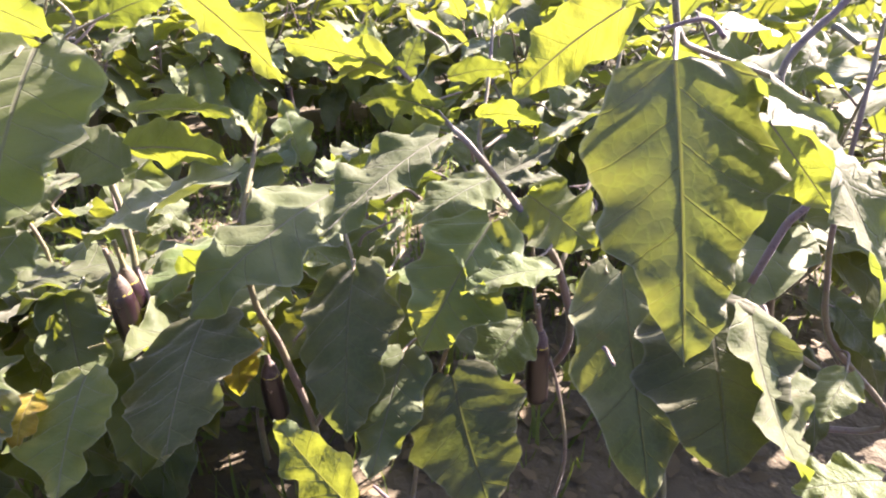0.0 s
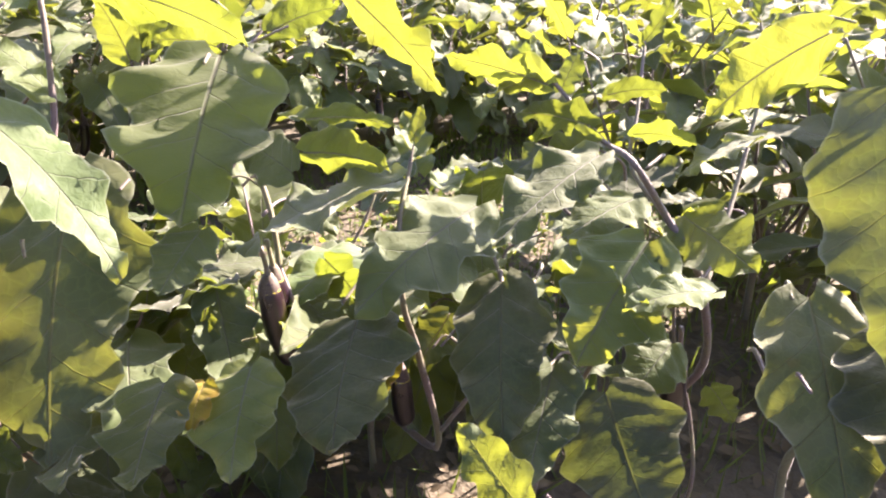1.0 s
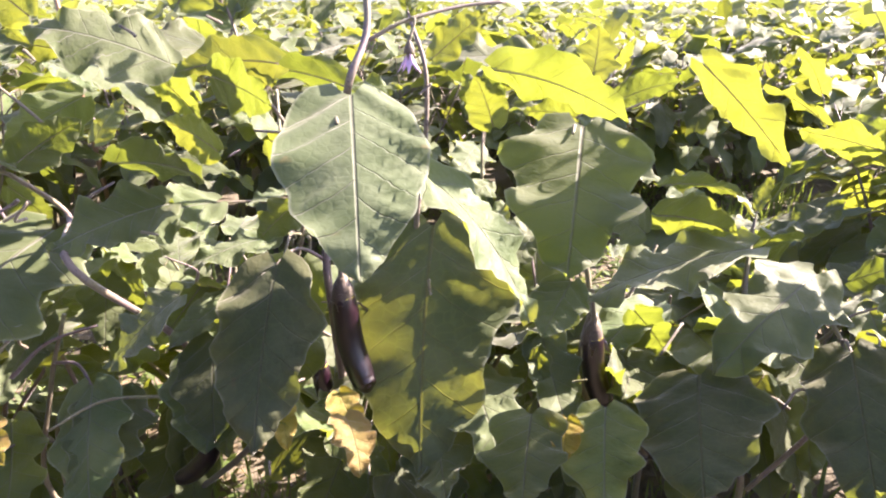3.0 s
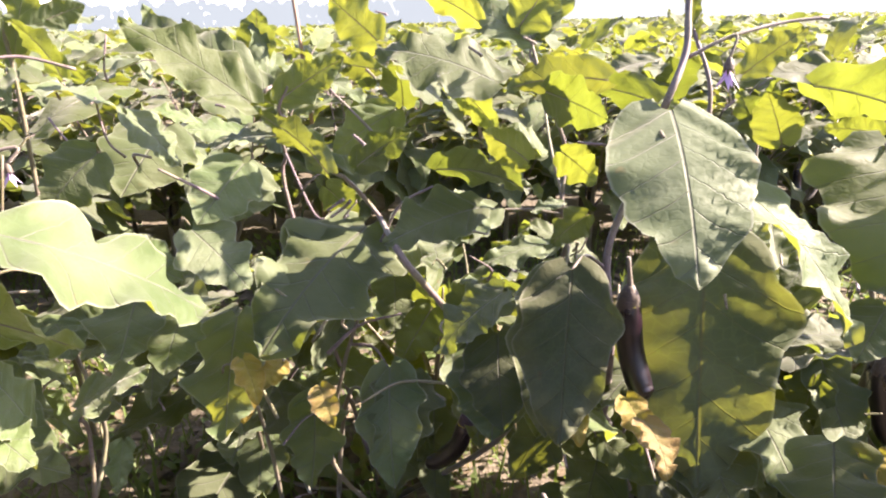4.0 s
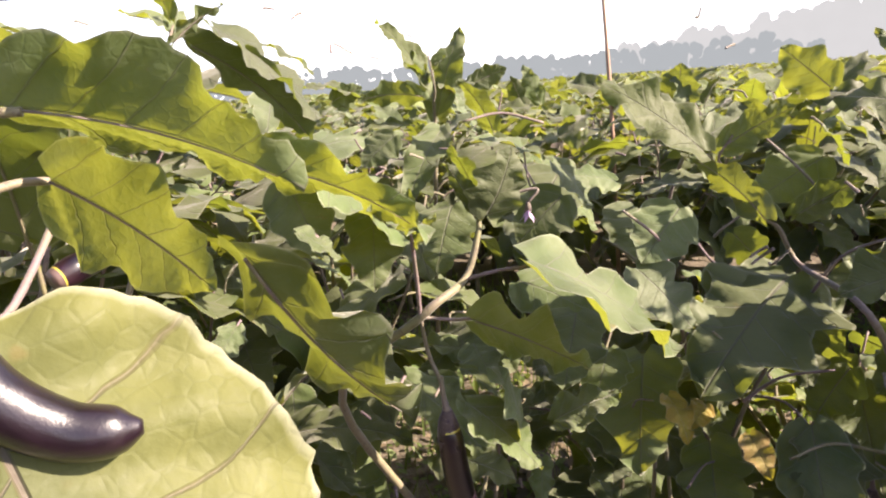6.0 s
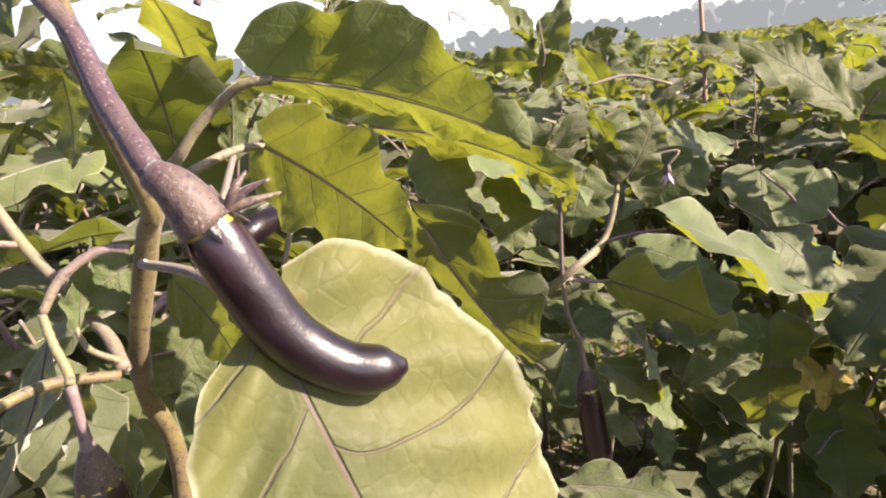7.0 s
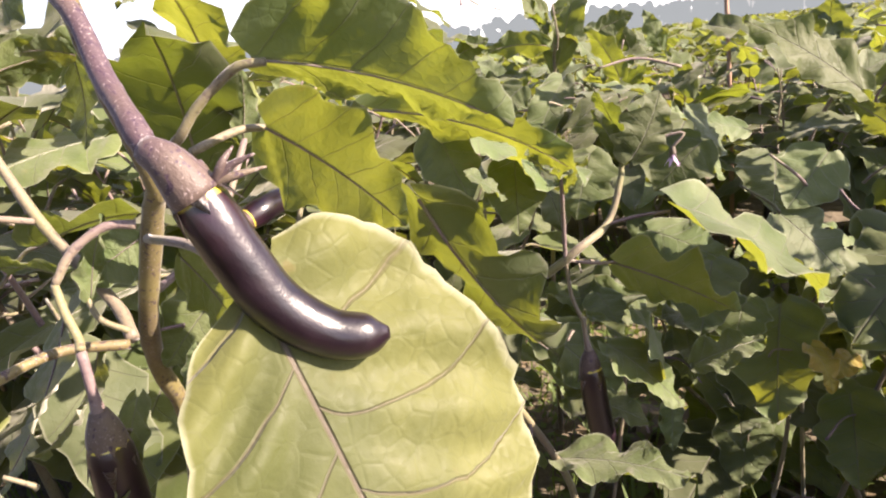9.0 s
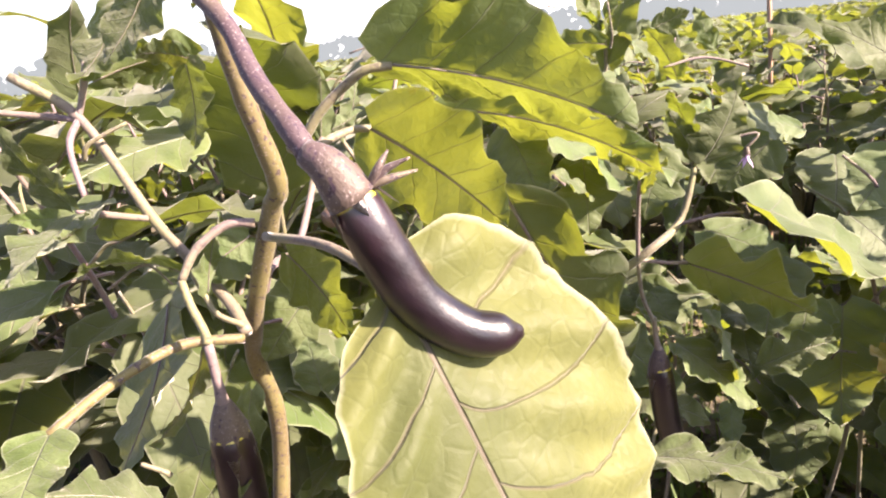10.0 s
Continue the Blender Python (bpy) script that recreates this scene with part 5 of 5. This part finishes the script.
hero_leaf(bush_g, (-1.272, -0.571, 0.913), (-1.261, -0.619, 0.893), (-0.90, -0.03, -0.44), 1.42, 3)
hero_leaf(bush_g, (-1.263, -0.545, 0.894), (-1.212, -0.519, 0.832), (-0.39, 0.92, 0.07), 1.60, 3)
hero_leaf(bush_g, (-1.325, -0.512, 0.843), (-1.295, -0.576, 0.794), (0.73, -0.16, 0.66), 1.31, 3)
hero_leaf(bush_g, (-1.129, -0.289, 0.671), (-1.032, -0.232, 0.682), (-0.12, 0.02, 0.99), 1.10, 0)
hero_leaf(bush_g, (-1.216, -0.599, 0.812), (-1.164, -0.627, 0.761), (0.74, 0.22, 0.64), 0.63, 4)
hero_leaf(bush_g, (-1.447, -0.212, 0.932), (-1.397, -0.201, 0.845), (0.83, -0.35, 0.43), 1.30, 3)
hero_leaf(bush_g, (-1.648, -0.154, 1.110), (-1.610, -0.082, 1.061), (0.33, 0.41, 0.85), 1.60, 1)
hero_leaf(bush_g, (-1.606, -0.320, 1.139), (-1.568, -0.217, 1.094), (0.26, 0.31, 0.92), 1.60, 0)
hero_leaf(bush_g, (-1.736, -0.419, 1.130), (-1.750, -0.518, 1.130), (0.21, -0.03, 0.98), 1.60, 2)
hero_leaf(bush_g, (-1.751, -0.508, 1.107), (-1.741, -0.422, 1.044), (0.29, 0.54, 0.79), 1.60, 0)
hero_leaf(bush_g, (-1.407, -0.566, 1.055), (-1.386, -0.650, 1.045), (-0.57, -0.23, 0.79), 1.48, 0)
hero_leaf(bush_g, (-1.253, -0.599, 1.108), (-1.256, -0.641, 1.052), (-0.51, 0.71, -0.50), 1.60, 3)
hero_leaf(bush_g, (-1.521, -0.247, 1.115), (-1.481, -0.139, 0.995), (0.44, 0.59, 0.68), 1.60, 0)
hero_leaf(bush_g, (-1.538, -0.270, 1.096), (-1.493, -0.147, 0.964), (-0.40, 0.73, 0.55), 0.89, 2)
hero_leaf(bush_g, (-1.762, 0.075, 1.020), (-1.797, -0.022, 1.041), (0.27, 0.11, 0.96), 1.60, 2)
hero_leaf(bush_g, (-1.780, 0.030, 1.017), (-1.759, 0.082, 1.038), (-0.92, 0.24, 0.32), 1.24, 3)
lying_fruit(bush_g, [(-1.417, -0.468, 0.876), (-1.428, -0.440, 0.884), (-1.459, -0.405, 0.888)], 0.014)


def resting_fruit(b, line, cap, leaf):
    """The curved fruit with its cap and stalk, and the broad leaf that it lies on."""
    n = len(line) - 1
    radii = [0.0116, 0.0143, 0.0148, 0.0147, 0.0139, 0.0120, 0.0036]
    fr = part("fruit", fruit_mesh("fruit", [(*p, r) for p, r in zip(line, radii)], 28), b["root"], b["at"], "curved glossy dark purple fruit with a yellow collar")
    part("calyx", calyx_mesh("calyx", [(*p, r) for p, r in zip(cap, (0.0074, 0.0104, 0.0140))], 0.018, 2), fr, None, "brown speckled cap with torn points")
    end, side = Vector(cap[-1]), (Vector(cap[-1]) - Vector(cap[0])).normalized()
    for i, (a, b2, c) in enumerate([(0.013, 0.012, 0.006), (0.017, 0.004, 0.0), (0.008, 0.016, -0.004)]):
        q = end + Vector((0.006, 0.011, 0.003)) - side * 0.004
        t = [(*q, 0.0028), (*(q + Vector((0.004, a * 0.6, b2 * 0.6))), 0.0022), (*(q + Vector((0.004 + c, a * 1.5, b2))), 0.0006)]
        part("sepal", tube_mesh("sepal", t, CALYX, 6, 5), fr, None, "curled dry sepal")
    base, tip, normal = leaf
    me = leaf_mesh("broad_leaf", 77, 44, 16, arch=0.02, fold=-0.03, ruffle=0.018, skin=OLD_LEAF, outline=BROAD)
    ob = part("leaf", me, b["root"], b["at"] @ frame_of(base, tip, normal, 1.0), "broad pale green leaf with a yellowing margin")
    p, d = Vector(base), (Vector(tip) - Vector(base)).normalized()
    near = STEM_JOINT
    m = frame_of(base, tip, normal, 1.0)
    part("petiole", tube_mesh("petiole", [(*near, 0.0036), (*Vector(near).lerp(p - d * 0.02, 0.6), 0.0033), (*p, 0.003)], STEM, 8, 5), ob, m.inverted())


resting_fruit(bush_g, FRUIT_LINE, CAP_LINE, BROAD_LEAF)

# ---- the field ----
VARIANTS = [grow_plant("eggplant_plant", 100 + i, h, s, n, False, fr, 0.25, 1.2) for i, (h, s, n, fr) in enumerate([
    (0.88, 0.34, 45, 2), (0.94, 0.38, 45, 1), (0.82, 0.32, 45, 2), (0.96, 0.36, 45, 1), (0.86, 0.40, 45, 1)])]
rng = random.Random(5)
first = set()


def set_plant(p, scale=1.0):
    """One more bush of the field, turned its own way."""
    k = rng.randrange(5)
    p.z = ground_z(p.x, p.y) - 0.01
    pz = pose(p.x, p.y, p.z, rng.uniform(-5, 5), rng.uniform(-5, 5), rng.uniform(0, 360)) @ Matrix.Scale(scale, 4)
    if k not in first:
        first.add(k)
        VARIANTS[k].matrix_basis = pz
        ob = VARIANTS[k]
    else:
        ob = copy_thing(VARIANTS[k], pz)
    tagged(ob, "leafy green eggplant bush growing in the field row", "plant", "eggplant plants in the field")


for row in range(0, 6):
    v = (1.30, 2.75, 3.35)[row] if row < 3 else 3.35 + (row - 2) * 0.8
    for i in range(-9, 34):
        u = 0.38 * i + rng.uniform(-0.09, 0.09)
        p = on_plan(u, v + rng.uniform(-0.12, 0.12))
        if p.length > 5.2 or p.y < -0.45 * abs(p.x) - 0.9:
            continue
        if row == 0 and (-0.95 < u < 0.8 or u < 1.5 and i % 2):
            continue
        set_plant(p)

# unseen row carrying the field on behind the path, added to block sky light
for u in (-2.2, -1.8, -1.4, -1.0, -0.6, -0.2, 0.2, 0.6, 1.0, 1.4, 1.8, 2.2, 2.6):
    set_plant(on_plan(u, -1.15))
# unseen bushes on the sunward side, added to cast shade on the nearest row
for u, v in [(-1.25, 0.45), (-1.5, 0.9), (-1.75, 0.4), (-1.2, 1.2), (-2.1, 0.7), (-2.3, 1.2)]:
    set_plant(on_plan(u, v))

for x, y in [(-2.24, -0.44), (-2.0, -0.66), (-2.58, -0.08), (-2.34, -0.86), (-2.74, -0.62)]:
    set_plant(Vector((x, y, 0.0)), 1.18)

# low leafy bushes that fill the foot of the nearest row
LOW = [grow_plant("eggplant_plant", 300 + i, 0.56, 0.24, 40, True, 0, 0.12, 1.15) for i in range(3)]
for i, (u, v) in enumerate([(-0.55, 1.0), (-0.2, 1.05), (0.14, 1.08), (0.5, 1.42), (0.9, 1.38), (1.62, 1.0), (1.95, 1.0)]):
    p = on_plan(u, v)
    p.z = ground_z(p.x, p.y) - 0.01
    pz = pose(p.x, p.y, p.z, 0, 0, 77 * i)
    if i < 3:
        LOW[i].matrix_basis = pz
        ob = LOW[i]
    else:
        ob = copy_thing(LOW[i % 3], pz)
    tagged(ob, "low shaded eggplant bush with drooping broad leaves", "plant", "eggplant plants in the nearest row")


def far_crop():
    """Leaves of the bushes too far off to tell apart; the nearer ones behind the path are unseen, added to cut bounce
    light.
    """
    rg = np.random.RandomState(3)
    d = 1.9 * (170 / 1.9) ** rg.rand(110000)
    a = rg.uniform(-3.14, 3.14, len(d))
    x, y = -d * np.sin(a) - 0.5, d * np.cos(a)
    v = x * V.x + y * V.y
    keep = ((d > 5.0) | (v < -1.7)) & ((a > -1.1) & (a < 2.6) | (d < 12.0))
    d, x, y, v = d[keep], x[keep], y[keep], v[keep]
    n = len(d)
    h = 0.50 + 0.40 * rg.rand(n) ** 0.6 + 0.05 * np.cos(v * 4.8)
    size = 0.16 * (1 + d / 22)
    yaw, tilt, roll = rg.uniform(0, 6.28, n), rg.uniform(-0.9, 0.7, n), rg.uniform(-0.7, 0.7, n)
    shape = np.array([(0, 0, 0), (-0.34, 0.32, 0.05), (0, 0.4, -0.03), (0.34, 0.32, 0.05), (-0.2, 0.75, 0.02), (0.2, 0.75, 0.02), (0, 1, -0.1)])
    quads = [(0, 2, 1), (0, 3, 2), (1, 2, 4), (2, 3, 5), (2, 6, 4), (2, 5, 6)]
    P = shape[None, :, :] * size[:, None, None]
    c, s = np.cos(roll)[:, None], np.sin(roll)[:, None]
    X, Y, Z = P[..., 0] * c + P[..., 2] * s, P[..., 1], -P[..., 0] * s + P[..., 2] * c
    c, s = np.cos(tilt)[:, None], np.sin(tilt)[:, None]
    Y, Z = Y * c - Z * s, Y * s + Z * c
    c, s = np.cos(yaw)[:, None], np.sin(yaw)[:, None]
    X, Y = X * c - Y * s, X * s + Y * c
    verts = np.stack([X + x[:, None], Y + y[:, None], Z + h[:, None]], -1).reshape(-1, 3)
    faces = [tuple(7 * i + k for k in q) for i in range(n) for q in quads]
    uv = np.tile(np.stack([shape[:, 0], shape[:, 1]], 1), (n, 1))
    rim = np.tile(np.array([(0, 0), (1, .3), (0, .4), (1, .3), (1, .7), (1, .7), (1, 1)]), (n, 1))
    tagged(new("far_crop", mesh_from("far_crop", verts.tolist(), faces, [CROP], uv, rim)), "distant eggplant crop stretching away across the field", "crop", kind="stuff")


far_crop()


def treeline(name, label, mat, dist, a0, a1, heights, seed, step):
    """A belt of trees on the horizon, its haze put into a glowing colour: overlapping uneven crowns on trunks, set on
    an arc.
    """
    rg = random.Random(seed)
    verts, faces = [], []
    a = a0
    while a < a1:
        h = heights((a - a0) / (a1 - a0)) * rg.uniform(0.75, 1.15)
        w = h * rg.uniform(0.5, 1.0)
        c = Vector((-math.sin(radians(a)) * dist, math.cos(radians(a)) * dist, 0))
        side = Vector((c.y, -c.x, 0)).normalized()
        out = c.normalized()
        for b in range(20):
            o = c + side * rg.uniform(-w, w) * 0.6 + out * rg.uniform(-2, 2) + Vector((0, 0, h * (0.02 + 0.85 * rg.random())))
            r = h * rg.uniform(0.07, 0.22)
            i0 = len(verts)
            for k in range(6):
                for q in range(8):
                    th, fi = math.pi * k / 5, 2 * math.pi * q / 8
                    rr = r * rg.uniform(0.8, 1.15)
                    verts.append(o + Vector((math.cos(fi) * math.sin(th), math.sin(fi) * math.sin(th), math.cos(th))) * rr)
            for k in range(5):
                for q in range(8):
                    faces.append((i0 + k * 8 + q, i0 + k * 8 + (q + 1) % 8, i0 + (k + 1) * 8 + (q + 1) % 8, i0 + (k + 1) * 8 + q))
        v, f = tube_arrays([c - Vector((0, 0, 1)), c + Vector((0, 0, h * 0.6))], [h * 0.04, h * 0.02], 5)
        i0 = len(verts)
        verts += v
        faces += [tuple(i0 + x for x in q) for q in f]
        a += step * rg.uniform(0.6, 1.3)
    tagged(new(name, mesh_from(name, verts, faces, [mat])), label, "trees", kind="structure")


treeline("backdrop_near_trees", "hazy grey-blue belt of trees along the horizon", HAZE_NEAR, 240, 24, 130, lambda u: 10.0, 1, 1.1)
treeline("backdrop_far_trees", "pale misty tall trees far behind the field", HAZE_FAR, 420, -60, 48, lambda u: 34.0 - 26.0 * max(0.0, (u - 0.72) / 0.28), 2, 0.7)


# ---- a thin pole among the bushes ----
tagged(new("pole", tube_mesh("pole", [(-2.50, 1.78, -0.05, 0.010), (-2.54, 1.76, 0.9, 0.009), (-2.60, 1.73, 1.75, 0.007)], POLE, 8, 6, 0.06, 3)), "thin leaning reddish-brown bamboo stake among the bushes", "pole")

# ---- ground cover ----


def scatter(name, label, mat, n, seed, shape, place):
    """Many small copies of one flat shape, each turned, tipped and bent its own way, in one mesh."""
    rg = random.Random(seed)
    verts, faces = [], []
    for _ in range(n):
        x, y, size, tilt, lift = place(rg)
        yaw, k = rg.uniform(0, 6.283), len(verts)
        c, s_ = math.cos(yaw), math.sin(yaw)
        ct, st = math.cos(tilt), math.sin(tilt)
        z0 = ground_z(x, y) + lift
        bend = rg.uniform(0.0, 0.5)
        pts, fcs = shape
        for px, py in pts:
            yy, zz = py * ct - bend * py * py * st * 0.4, py * st - bend * py * py * ct * 0.4 + abs(px) * 0.2
            verts.append((x + (px * c - yy * s_) * size, y + (px * s_ + yy * c) * size, z0 + zz * size))
        faces += [tuple(k + i for i in q) for q in fcs]
    tagged(new(name, mesh_from(name, verts, faces, [mat])), label, "ground cover", kind="stuff")


BLADE = ([(-0.03, 0.0), (0.03, 0.0), (-0.024, 0.4), (0.024, 0.4), (-0.014, 0.75), (0.014, 0.75), (0.0, 1.0)], [(0, 1, 3, 2), (2, 3, 5, 4), (4, 5, 6)])
SMALL_LEAF = ([(0.0, 0.0), (-0.26, 0.3), (0.0, 0.35), (0.26, 0.3), (-0.2, 0.7), (0.2, 0.7), (0.0, 1.0)], [(0, 2, 1), (0, 3, 2), (1, 2, 4), (2, 3, 5), (2, 6, 4), (2, 5, 6)])


def strip(rg, lo, hi):
    v = rg.uniform(lo, hi)
    p = on_plan(rg.uniform(-2.6, 3.2), v)
    return p.x, p.y


def place_grass(rg):
    x, y = strip(rg, 0.5, 3.0)
    q = noise.noise((x * 2.1, y * 2.1, 1.0))
    return x, y, rg.uniform(0.04, 0.13) * (1.2 + q), rg.uniform(0.7, 1.5), -0.003


def place_weed(rg):
    x, y = strip(rg, 1.0, 3.0)
    q = noise.noise((x * 1.7, y * 1.7, 6.0))
    return x, y, rg.uniform(0.018, 0.045) * (1.1 + q), rg.uniform(0.0, 0.9), rg.uniform(0.0, 0.05) * (1 + q)


def place_litter(rg):
    x, y = strip(rg, 0.3, 2.6)
    return x, y, rg.uniform(0.02, 0.065), rg.uniform(-0.3, 0.6), rg.uniform(0.004, 0.018)


scatter("grass", "short green grass growing between the rows", GRASS, 9000, 21, BLADE, place_grass)
scatter("weeds", "small leafy green weeds covering the soil", GRASS, 10000, 22, SMALL_LEAF, place_weed)
scatter("leaf_litter", "dry brown fallen leaves lying on the soil", LITTER, 5200, 23, SMALL_LEAF, place_litter)
